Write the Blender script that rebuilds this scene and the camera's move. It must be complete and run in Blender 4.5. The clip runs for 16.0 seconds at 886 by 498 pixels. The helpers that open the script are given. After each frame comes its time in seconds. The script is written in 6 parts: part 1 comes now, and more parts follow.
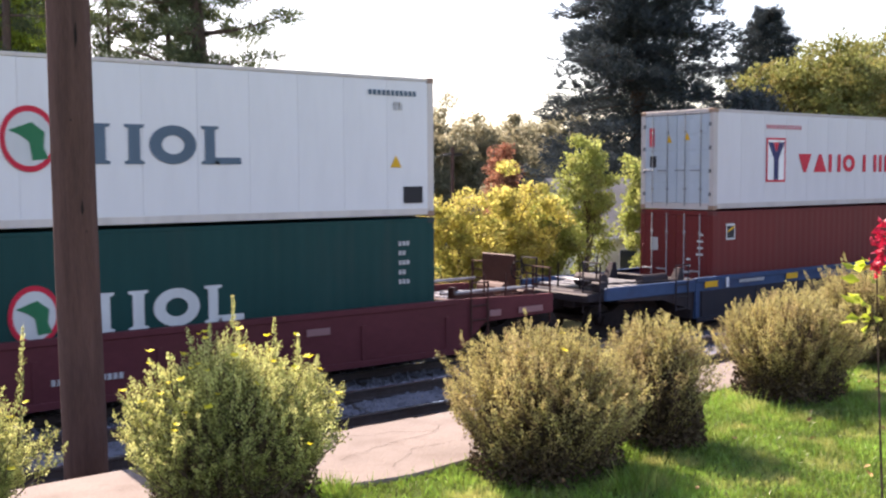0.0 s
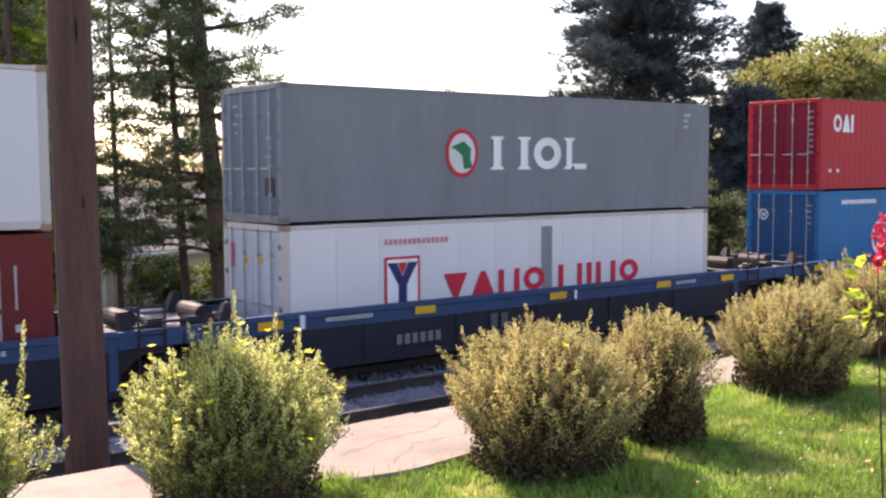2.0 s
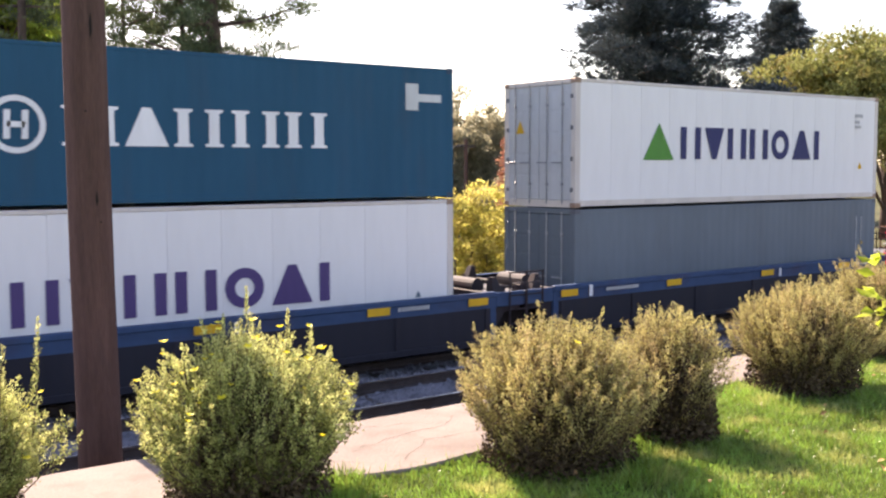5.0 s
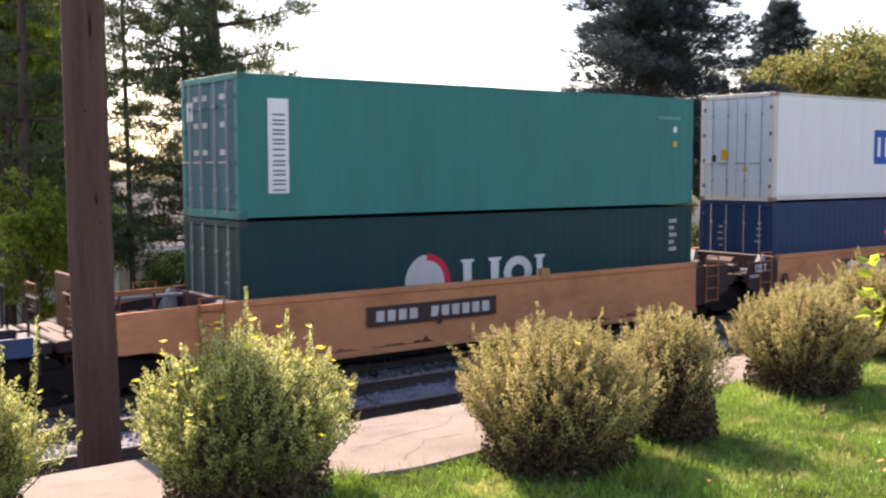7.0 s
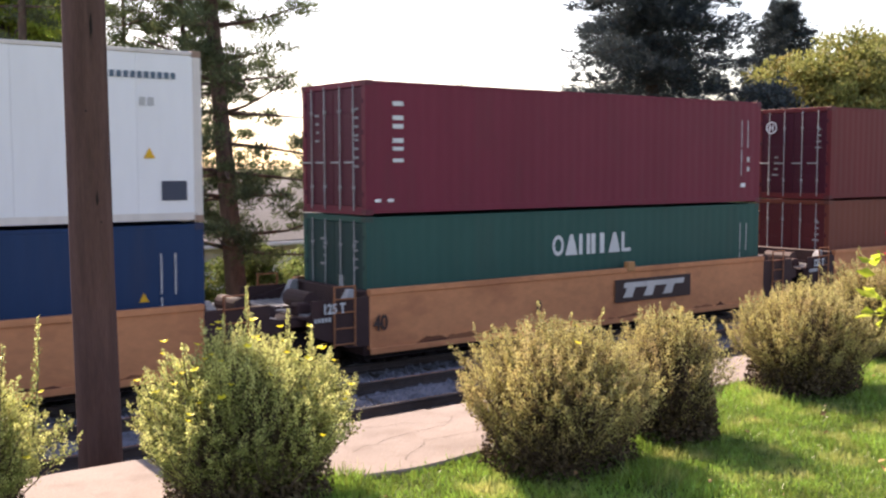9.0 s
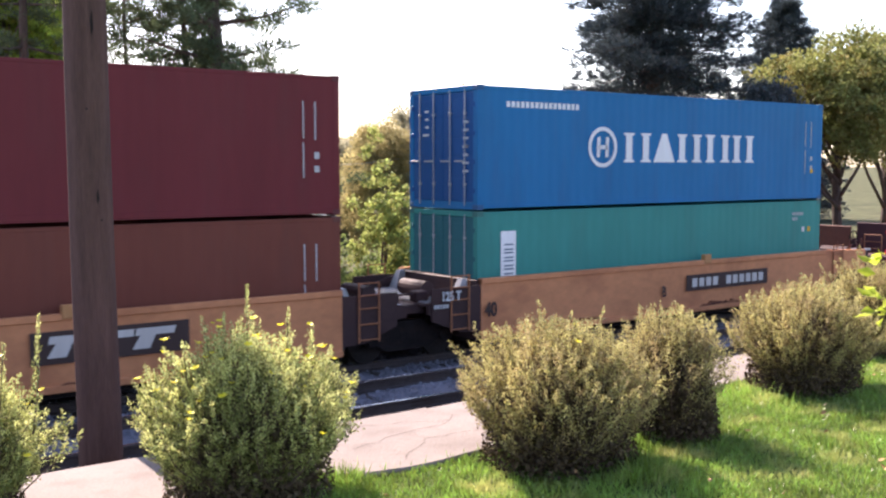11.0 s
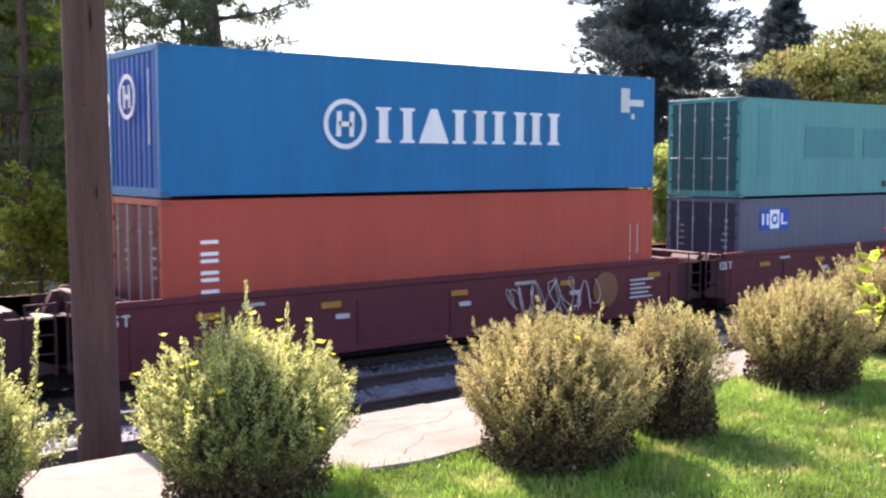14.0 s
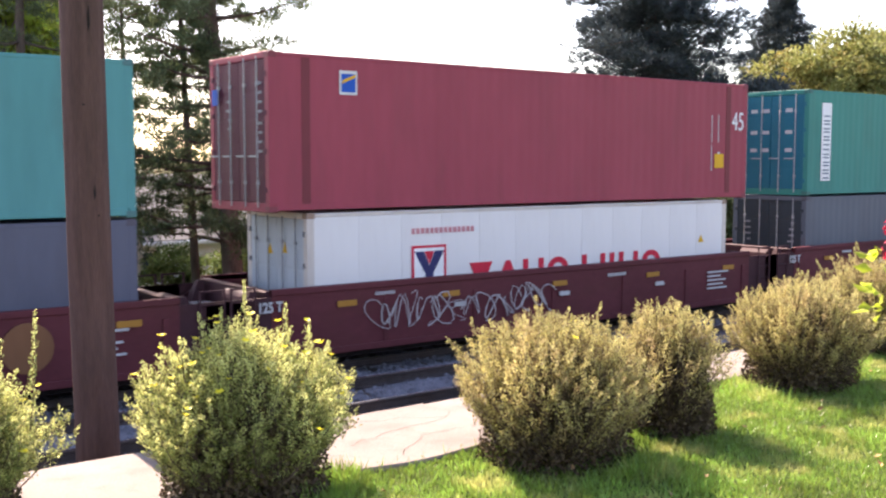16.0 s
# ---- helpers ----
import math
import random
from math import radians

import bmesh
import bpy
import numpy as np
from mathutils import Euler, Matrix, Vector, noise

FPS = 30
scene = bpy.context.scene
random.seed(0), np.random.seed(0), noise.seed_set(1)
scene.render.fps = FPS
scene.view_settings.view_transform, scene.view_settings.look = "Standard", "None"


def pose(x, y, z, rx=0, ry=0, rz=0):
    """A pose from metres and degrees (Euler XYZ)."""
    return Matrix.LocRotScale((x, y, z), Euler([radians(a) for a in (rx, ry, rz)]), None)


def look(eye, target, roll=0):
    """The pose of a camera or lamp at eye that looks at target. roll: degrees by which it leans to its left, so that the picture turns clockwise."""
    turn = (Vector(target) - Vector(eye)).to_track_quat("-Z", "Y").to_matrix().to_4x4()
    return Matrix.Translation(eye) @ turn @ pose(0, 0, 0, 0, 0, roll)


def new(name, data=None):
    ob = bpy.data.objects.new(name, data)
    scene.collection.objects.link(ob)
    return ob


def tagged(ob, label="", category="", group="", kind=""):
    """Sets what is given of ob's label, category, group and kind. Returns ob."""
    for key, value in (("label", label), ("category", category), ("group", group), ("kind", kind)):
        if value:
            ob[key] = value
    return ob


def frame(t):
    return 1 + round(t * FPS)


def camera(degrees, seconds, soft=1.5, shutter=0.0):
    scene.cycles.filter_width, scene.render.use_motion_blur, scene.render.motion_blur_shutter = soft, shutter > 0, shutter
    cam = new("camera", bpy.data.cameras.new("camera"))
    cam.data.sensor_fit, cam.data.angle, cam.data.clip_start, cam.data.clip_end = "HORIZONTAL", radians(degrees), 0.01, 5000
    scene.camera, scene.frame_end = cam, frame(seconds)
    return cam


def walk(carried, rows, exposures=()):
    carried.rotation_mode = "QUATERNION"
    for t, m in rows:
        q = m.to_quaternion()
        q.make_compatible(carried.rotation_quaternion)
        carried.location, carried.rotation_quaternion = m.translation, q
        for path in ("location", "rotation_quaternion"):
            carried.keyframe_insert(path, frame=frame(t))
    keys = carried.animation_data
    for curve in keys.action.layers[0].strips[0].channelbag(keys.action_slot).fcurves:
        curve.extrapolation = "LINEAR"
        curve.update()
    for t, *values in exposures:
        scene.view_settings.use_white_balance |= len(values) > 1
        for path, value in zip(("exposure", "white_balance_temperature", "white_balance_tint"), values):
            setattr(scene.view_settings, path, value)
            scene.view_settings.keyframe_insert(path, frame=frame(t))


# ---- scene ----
# World: rail top of the train's track is z = 0, x runs along the track, y away from the viewer.
EYE = (0.0, 0.0, 3.9)
cam = camera(45.94, 16.0, 2.3, 0.08)


def aim(azimuth, pitch, roll):
    a, p = radians(azimuth), radians(pitch)
    d = Vector((math.cos(p) * math.cos(a), math.cos(p) * math.sin(a), math.sin(p)))
    return look(EYE, Vector(EYE) + d * 10, -roll)


# seconds, azimuth, pitch and lean to the right of the hand-held view
VIEW = [
    (0, 52.325, -4.045, 0.276), (0.5, 52.276, -4.005, 0.274), (1, 52.425, -4.204, 0.073),
    (1.5, 52.404, -4.327, 0.114), (2, 52.378, -4.314, 0.292), (2.5, 52.361, -4.085, 0.252),
    (3, 52.42, -4.056, 0.311), (3.5, 52.81, -4.298, 0.055), (4, 53.076, -4.524, 0.09),
    (6.5, 52.978, -4.424, 0.178), (7, 53.015, -4.473, 0.093), (7.5, 53.008, -4.522, 0.124),
    (8, 52.993, -4.494, 0.093), (8.5, 53.009, -4.491, 0.08), (9, 53.059, -4.48, 0.102),
    (11.5, 53.078, -4.607, -0.015), (12, 53.059, -4.641, -0.029), (12.5, 53.049, -4.645, 0.014),
    (13, 53.038, -4.691, -0.027), (13.5, 53.042, -4.69, 0.02), (14, 53.028, -4.783, -0.055),
    (14.5, 52.997, -4.877, -0.02), (15, 52.957, -4.879, 0.061), (15.5, 52.925, -4.834, 0.055),
    (16, 52.938, -4.784, -0.04),
]
walk(cam, [(t, aim(a, p, r)) for t, a, p, r in VIEW], exposures=[(t, e, k, 25) for t, e, k in (
    (0, 1.72, 7250), (1, 1.75, 7300), (2, 1.85, 7400), (3.5, 2.0, 7600), (4.2, 2.02, 7650), (6.3, 1.7, 7650), (7, 1.7, 7550), (7.6, 1.86, 7300),
    (8.2, 1.82, 7500), (9.2, 1.7, 7650), (11.3, 1.94, 6700), (12, 2.1, 7100), (12.5, 2.12, 7400), (13.5, 2.1, 6900), (14.5, 2.14, 7000), (16, 2.18, 7300))])

# ---- light ----
SUN_AZ, SUN_EL = 87.0, 41.0
world = bpy.data.worlds.new("sky")
scene.world = world
world.use_nodes = True
wn = world.node_tree.nodes
sky = wn.new("ShaderNodeTexSky")
sky.sky_type = "NISHITA"
sky.sun_disc = False
sky.sun_elevation = radians(SUN_EL)
sky.sun_rotation = radians(90 - SUN_AZ)
sky.air_density, sky.dust_density, sky.ozone_density = 1.0, 0.9, 1.0
wn["Background"].inputs["Strength"].default_value = 0.103
world.node_tree.links.new(sky.outputs["Color"], wn["Background"].inputs["Color"])
sun = new("sun", bpy.data.lights.new("sun", "SUN"))
sun.data.energy, sun.data.angle, sun.data.color = 5.0, radians(0.6), (1.0, 0.93, 0.82)
sd = Vector((math.cos(radians(SUN_EL)) * math.cos(radians(SUN_AZ)), math.cos(radians(SUN_EL)) * math.sin(radians(SUN_AZ)), math.sin(radians(SUN_EL))))
sun.matrix_world = look(sd * 60, (0, 0, 0))


# ---- materials ----
def material(name, base, rough=0.6, metal=0.0, vary=0.15, scale=3.0, fine=40.0, bump=0.0, dirt=None, dirt_amount=0.0, island=0.0, stretch=(1, 1, 1), translucent=0.0, gloss=0.3):
    """Base colour with a broad and a fine variation, dirt patches and relief."""
    m = bpy.data.materials.new(name)
    m.use_nodes = True
    nt = m.node_tree
    n, l = nt.nodes, nt.links
    b = n["Principled BSDF"]
    b.inputs["Roughness"].default_value, b.inputs["Metallic"].default_value = rough, metal
    b.inputs["Specular IOR Level"].default_value = gloss
    co = n.new("ShaderNodeTexCoord")
    mp = n.new("ShaderNodeMapping")
    mp.inputs["Scale"].default_value = stretch
    l.new(co.outputs["Object"], mp.inputs["Vector"])

    def noise_tex(s, detail):
        t = n.new("ShaderNodeTexNoise")
        t.inputs["Scale"].default_value, t.inputs["Detail"].default_value = s, detail
        l.new(mp.outputs["Vector"], t.inputs["Vector"])
        return t.outputs["Fac"]

    def span(src, lo, hi, a, c):
        r = n.new("ShaderNodeMapRange")
        for i, v in enumerate((lo, hi, a, c)):
            r.inputs[i + 1].default_value = v
        l.new(src, r.inputs[0])
        return r.outputs[0]

    hsv = n.new("ShaderNodeHueSaturation")
    hsv.inputs["Color"].default_value = (*base, 1)
    big, small = noise_tex(scale, 3.0), noise_tex(fine, 2.0)
    add = n.new("ShaderNodeMath")
    l.new(span(big, 0.3, 0.7, 1 - vary, 1 + vary), add.inputs[0])
    l.new(span(small, 0.3, 0.7, -vary * 0.6, vary * 0.6), add.inputs[1])
    val = add.outputs[0]
    if island:
        g = n.new("ShaderNodeNewGeometry")
        mul = n.new("ShaderNodeMath")
        mul.operation = "MULTIPLY"
        l.new(val, mul.inputs[0])
        l.new(span(g.outputs["Random Per Island"], 0, 1, 1 - island, 1 + island), mul.inputs[1])
        val = mul.outputs[0]
        l.new(span(g.outputs["Random Per Island"], 0, 1, 0.5 - island * 0.06, 0.5 + island * 0.05), hsv.inputs["Hue"])
    l.new(val, hsv.inputs["Value"])
    col = hsv.outputs["Color"]
    if dirt:
        mix = n.new("ShaderNodeMixRGB")
        mix.inputs["Color2"].default_value = (*dirt, 1)
        l.new(col, mix.inputs["Color1"])
        l.new(span(noise_tex(scale * 2.3, 6.0), 0.52, 0.75, 0, dirt_amount), mix.inputs["Fac"])
        col = mix.outputs["Color"]
    l.new(col, b.inputs["Base Color"])
    if bump:
        bp = n.new("ShaderNodeBump")
        bp.inputs["Strength"].default_value, bp.inputs["Distance"].default_value = bump, 0.02
        l.new(small, bp.inputs["Height"])
        l.new(bp.outputs["Normal"], b.inputs["Normal"])
    if translucent:
        tr = n.new("ShaderNodeBsdfTranslucent")
        mixs = n.new("ShaderNodeMixShader")
        mixs.inputs[0].default_value = translucent
        l.new(col, tr.inputs["Color"])
        l.new(b.outputs[0], mixs.inputs[1])
        l.new(tr.outputs[0], mixs.inputs[2])
        l.new(mixs.outputs[0], n["Material Output"].inputs["Surface"])
    return m


PAINTS = {}


def paint(rgb, rough=0.5, even=False):
    """Weathered container or wagon paint, with vertical streaks."""
    key = (rgb, rough, even)
    if key not in PAINTS:
        rust = (rgb[0] * 0.5 + 0.035, rgb[1] * 0.5 + 0.025, rgb[2] * 0.5 + 0.022)
        PAINTS[key] = material("weathered_paint", rgb, rough, 0.0, 0.02 if even else 0.06, 0.9, 7.0, 0.03, rust, 0.08 if even else 0.3, stretch=(1.0, 1.0, 0.22), gloss=0.16)
    return PAINTS[key]


def wagon_paint(rgb):
    """Scuffed, stained wagon paint with rust blotches."""
    key = (rgb, "wagon")
    if key not in PAINTS:
        rust = (rgb[0] * 0.45 + 0.05, rgb[1] * 0.35 + 0.022, rgb[2] * 0.35 + 0.018)
        PAINTS[key] = material("stained_wagon_paint", rgb, 0.6, 0.0, 0.13, 0.7, 9.0, 0.06, rust, 0.6, stretch=(0.6, 1.0, 1.0), gloss=0.14)
    return PAINTS[key]


M_STEEL = material("dark_steel", (0.02, 0.016, 0.016), 0.8, 0.0, 0.3, 2.0, 20.0, 0.1, (0.05, 0.03, 0.022), 0.5, gloss=0.1)
M_BRIGHT = material("galvanised_steel", (0.3, 0.3, 0.31), 0.45, 0.4, 0.2, 3.0, 25.0)
M_WHEEL = material("wheel_steel", (0.03, 0.024, 0.022), 0.7, 0.2, 0.3, 3.0, 20.0, gloss=0.15)
M_RAIL = material("rail_steel", (0.075, 0.058, 0.055), 0.6, 0.3, 0.25, 1.0, 10.0, 0.0, (0.07, 0.04, 0.03), 0.7)
M_RAILTOP = material("polished_rail_head", (0.55, 0.55, 0.57), 0.25, 1.0, 0.1, 1.0, 10.0)
M_TIE = material("creosoted_timber", (0.055, 0.043, 0.036), 0.85, 0, 0.3, 2.0, 30.0, 0.3, stretch=(4, 1, 4))
M_BALLAST = material("ballast_stone", (0.15, 0.15, 0.175), 0.95, 0, 0.25, 1.2, 25.0, 0.4, island=0.22, gloss=0.1)
M_SOIL = material("dark_cinder_soil", (0.04, 0.034, 0.03), 0.95, 0, 0.35, 0.5, 8.0, 0.5, (0.03, 0.035, 0.02), 0.7, gloss=0.1)
M_ROUGH = material("rough_grass", (0.06, 0.065, 0.03), 0.95, 0, 0.35, 0.3, 4.0, 0.4, (0.13, 0.11, 0.06), 0.6, gloss=0.1)
M_LAWN = material("lawn_turf", (0.07, 0.1, 0.03), 0.9, 0, 0.3, 1.2, 30.0, 0.5, (0.17, 0.14, 0.07), 0.4, gloss=0.1)
M_GRASS = material("grass_blade", (0.18, 0.29, 0.05), 0.36, 0, 0.4, 1.6, 6.0, dirt=(0.55, 0.52, 0.19), dirt_amount=0.9, island=0.4, translucent=0.45, gloss=0.6)
M_PATH = material("worn_concrete", (0.2, 0.17, 0.153), 0.9, 0, 0.14, 2.0, 60.0, 0.3, (0.14, 0.112, 0.098), 0.55, gloss=0.1)
M_POLE = material("weathered_pole_timber", (0.1, 0.058, 0.052), 0.85, 0, 0.2, 2.0, 30.0, 0.35, (0.05, 0.034, 0.03), 0.5, stretch=(6, 6, 0.5), gloss=0.1)
M_BARK = material("pine_bark", (0.085, 0.06, 0.05), 0.9, 0, 0.35, 3.0, 20.0, 0.8, stretch=(3, 3, 0.7))
M_TWIG = material("shrub_twig", (0.1, 0.065, 0.05), 0.8, 0, 0.3, 8.0, 40.0, island=0.3)
M_NEEDLE = material("pine_needles", (0.088, 0.115, 0.058), 0.65, 0, 0.25, 0.4, 3.0, island=0.3, translucent=0.4, gloss=0.12)
M_SPRUCE = material("spruce_needles", (0.07, 0.088, 0.096), 0.8, 0, 0.25, 0.5, 3.0, dirt=(0.05, 0.064, 0.062), dirt_amount=0.7, island=0.25, translucent=0.14, gloss=0.06)
M_MAPLE = material("turning_maple_leaves", (0.2, 0.215, 0.072), 0.55, 0, 0.35, 0.3, 2.0, dirt=(0.38, 0.26, 0.08), dirt_amount=0.8, island=0.3, translucent=0.4, gloss=0.15)
M_GREENLEAF = material("green_leaves", (0.15, 0.2, 0.065), 0.6, 0, 0.35, 0.5, 2.0, dirt=(0.33, 0.33, 0.11), dirt_amount=0.7, island=0.35, translucent=0.5, gloss=0.15)
M_YELLOWLEAF = material("yellow_autumn_leaves", (0.5, 0.45, 0.13), 0.55, 0, 0.3, 0.7, 3.0, dirt=(0.3, 0.35, 0.1), dirt_amount=0.85, island=0.3, translucent=0.58, gloss=0.15)
M_REDLEAF = material("russet_autumn_leaves", (0.4, 0.2, 0.13), 0.6, 0, 0.3, 0.6, 3.0, island=0.3, translucent=0.35, gloss=0.1)
# the next two leaf colours are lifted pale to carry haze and backlight
M_HAZELEAF = material("haze_lifted_olive_leaves", (0.3, 0.285, 0.19), 0.8, 0, 0.3, 0.12, 0.6, dirt=(0.38, 0.3, 0.16), dirt_amount=0.6, island=0.15, translucent=0.62, gloss=0.06)
M_GOLD = material("backlit_gold_leaves", (0.37, 0.32, 0.15), 0.75, 0, 0.3, 0.2, 1.2, dirt=(0.45, 0.33, 0.12), dirt_amount=0.7, island=0.2, translucent=0.6, gloss=0.08)
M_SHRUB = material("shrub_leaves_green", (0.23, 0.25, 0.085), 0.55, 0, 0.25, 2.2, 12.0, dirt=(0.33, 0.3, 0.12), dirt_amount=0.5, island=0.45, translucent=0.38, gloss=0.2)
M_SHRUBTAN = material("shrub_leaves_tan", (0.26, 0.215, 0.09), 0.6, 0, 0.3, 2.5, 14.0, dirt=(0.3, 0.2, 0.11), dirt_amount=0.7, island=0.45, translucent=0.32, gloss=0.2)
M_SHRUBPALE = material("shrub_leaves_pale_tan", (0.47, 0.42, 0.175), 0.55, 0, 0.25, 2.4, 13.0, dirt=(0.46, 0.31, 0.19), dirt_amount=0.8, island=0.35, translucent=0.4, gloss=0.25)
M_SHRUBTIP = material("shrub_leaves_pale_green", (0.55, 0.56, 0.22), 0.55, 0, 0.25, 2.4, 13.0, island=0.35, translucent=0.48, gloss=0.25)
# dark leaf colour that stands in for the shade inside the shrubs
M_SHRUBSHADE = material("shade_dark_inner_leaves", (0.085, 0.062, 0.038), 0.85, 0, 0.3, 3.0, 15.0, island=0.4, gloss=0.05)
M_FALLEN = material("dry_fallen_leaf", (0.32, 0.19, 0.09), 0.7, 0, 0.2, 4.0, 20.0, island=0.4)
M_FLOWER = material("yellow_petals", (0.85, 0.74, 0.05), 0.5, 0, 0.08, 4.0, 30.0, translucent=0.3)
M_PINK = material("crimson_petals", (0.55, 0.02, 0.06), 0.5, 0, 0.15, 4.0, 30.0, translucent=0.3)
M_LIME = material("lime_leaves", (0.42, 0.5, 0.05), 0.5, 0, 0.2, 4.0, 30.0, translucent=0.45)
M_FRESHLEAF = material("fresh_green_leaves", (0.27, 0.31, 0.09), 0.55, 0, 0.35, 0.6, 3.0, dirt=(0.4, 0.4, 0.15), dirt_amount=0.8, island=0.35, translucent=0.6, gloss=0.15)
M_SUNLEAF = material("sunlit_lime_leaves", (0.26, 0.33, 0.055), 0.55, 0, 0.35, 0.6, 3.0, dirt=(0.13, 0.17, 0.05), dirt_amount=0.8, island=0.4, translucent=0.65, gloss=0.15)
M_ROOF = material("asphalt_shingle", (0.19, 0.185, 0.18), 0.9, 0, 0.15, 0.6, 12.0, 0.3)
M_SIDING = material("pale_siding", (0.66, 0.66, 0.6), 0.7, 0, 0.06, 0.6, 10.0)
M_GLASS = material("window_glass", (0.04, 0.05, 0.06), 0.08, 0.0, 0.1, 1.0, 5.0)
M_TRIM = material("white_trim", (0.75, 0.75, 0.73), 0.6, 0, 0.05, 1.0, 10.0)
M_BRICK = material("tan_brick", (0.36, 0.3, 0.24), 0.85, 0, 0.2, 1.5, 12.0, 0.3)


# ---- mesh helpers ----
class Build:
    """Collects vertices and faces of one mesh."""

    def __init__(self):
        self.v, self.f = [], []

    def add(self, vs, fs):
        o = len(self.v)
        self.v += [tuple(p) for p in vs]
        self.f += [tuple(i + o for i in q) for q in fs]
        return self

    def box(self, x0, y0, z0, x1, y1, z1):
        vs = [(x, y, z) for x in (x0, x1) for y in (y0, y1) for z in (z0, z1)]
        return self.add(vs, [(0, 1, 3, 2), (4, 6, 7, 5), (0, 4, 5, 1), (2, 3, 7, 6), (0, 2, 6, 4), (1, 5, 7, 3)])

    def cbox(self, x0, y0, z0, x1, y1, z1, b=0.02):
        """A box with chamfered edges."""
        bm = bmesh.new()
        bmesh.ops.create_cube(bm, size=1)
        for w in bm.verts:
            w.co = ((x0 + x1) / 2 + w.co.x * (x1 - x0), (y0 + y1) / 2 + w.co.y * (y1 - y0), (z0 + z1) / 2 + w.co.z * (z1 - z0))
        bmesh.ops.bevel(bm, geom=bm.edges[:], offset=b, segments=1, affect="EDGES", profile=0.5)
        bm.verts.index_update()
        self.add([w.co[:] for w in bm.verts], [[w.index for w in q.verts] for q in bm.faces])
        bm.free()
        return self

    def tube(self, pts, radii, n=8, cap=True):
        o = len(self.v)
        pts = [Vector(p) for p in pts]
        for i, p in enumerate(pts):
            d = (pts[min(i + 1, len(pts) - 1)] - pts[max(i - 1, 0)]).normalized()
            u = d.cross((0, 0, 1) if abs(d.z) < 0.9 else (1, 0, 0)).normalized()
            w = d.cross(u)
            r = radii[i] if hasattr(radii, "__len__") else radii
            for k in range(n):
                a = 2 * math.pi * k / n
                self.v.append(tuple(p + (u * math.cos(a) + w * math.sin(a)) * r))
        for i in range(len(pts) - 1):
            for k in range(n):
                a, b = o + i * n + k, o + i * n + (k + 1) % n
                self.f.append((a, b, b + n, a + n))
        if cap:
            self.f.append(tuple(o + k for k in range(n))[::-1])
            self.f.append(tuple(o + (len(pts) - 1) * n + k for k in range(n)))
        return self

    def prism(self, outline, y0, y1):
        """An outline in x, z pulled from y0 to y1."""
        n = len(outline)
        vs = [(x, y0, z) for x, z in outline] + [(x, y1, z) for x, z in outline]
        fs = [tuple(range(n)), tuple(range(2 * n - 1, n - 1, -1))]
        fs += [(i, i + n, (i + 1) % n + n, (i + 1) % n) for i in range(n)]
        return self.add(vs, fs)

    def mesh(self, name):
        me = bpy.data.meshes.new(name)
        me.from_pydata(self.v, [], self.f)
        bm = bmesh.new()
        bm.from_mesh(me)
        bmesh.ops.recalc_face_normals(bm, faces=bm.faces)
        bm.to_mesh(me)
        bm.free()
        return me


def part(name, data, mat, parent=None, label="", smooth=False):
    """One mesh object, from a Build or a mesh, under a thing or a part."""
    me = data.mesh(name) if isinstance(data, Build) else data
    if not me.materials:
        me.materials.append(mat)
    if smooth:
        me.shade_smooth()
    ob = new(name, me)
    ob.parent = parent
    return tagged(ob, label)


def thing(name, m, label, category, group="", kind=""):
    """An Empty at a thing's base."""
    ob = new(name)
    ob.empty_display_size = 0.2
    ob.matrix_basis = m
    return tagged(ob, label, category, group, kind)


def leaf_mesh(name, centre, direction, length, width, rng, fold=0.25):
    """Many small folded leaves: centres (n,3), growing directions (n,3), lengths (n), widths (n)."""
    n = len(centre)
    d = direction / np.maximum(np.linalg.norm(direction, axis=1, keepdims=True), 1e-6)
    side = np.cross(d, rng.normal(size=(n, 3)))
    side /= np.maximum(np.linalg.norm(side, axis=1, keepdims=True), 1e-6)
    up = np.cross(side, d)
    ln, wd = np.asarray(length).reshape(-1, 1), np.asarray(width).reshape(-1, 1)
    a = centre - d * ln * 0.5
    b = centre + side * wd * 0.5 + up * wd * fold
    c = centre + d * ln * 0.5
    e = centre - side * wd * 0.5 + up * wd * fold
    co = np.stack([a, b, c, e], axis=1).reshape(-1, 3)
    me = bpy.data.meshes.new(name)
    me.vertices.add(4 * n)
    me.vertices.foreach_set("co", co.astype(np.float32).ravel())
    base = np.arange(n) * 4
    tris = np.stack([base, base + 1, base + 2, base, base + 2, base + 3], axis=1).reshape(-1)
    me.loops.add(6 * n)
    me.loops.foreach_set("vertex_index", tris.astype(np.int32))
    me.polygons.add(2 * n)
    me.polygons.foreach_set("loop_start", (np.arange(2 * n) * 3).astype(np.int32))
    me.update(calc_edges=True)
    return me


# ---- ground, path and tracks ----
LAWN_Z, EDGE_Y = 2.3, 5.5
TRACK_Y, TRACK2_Y, TRACK2_Z = 18.11, 13.6, 0.36


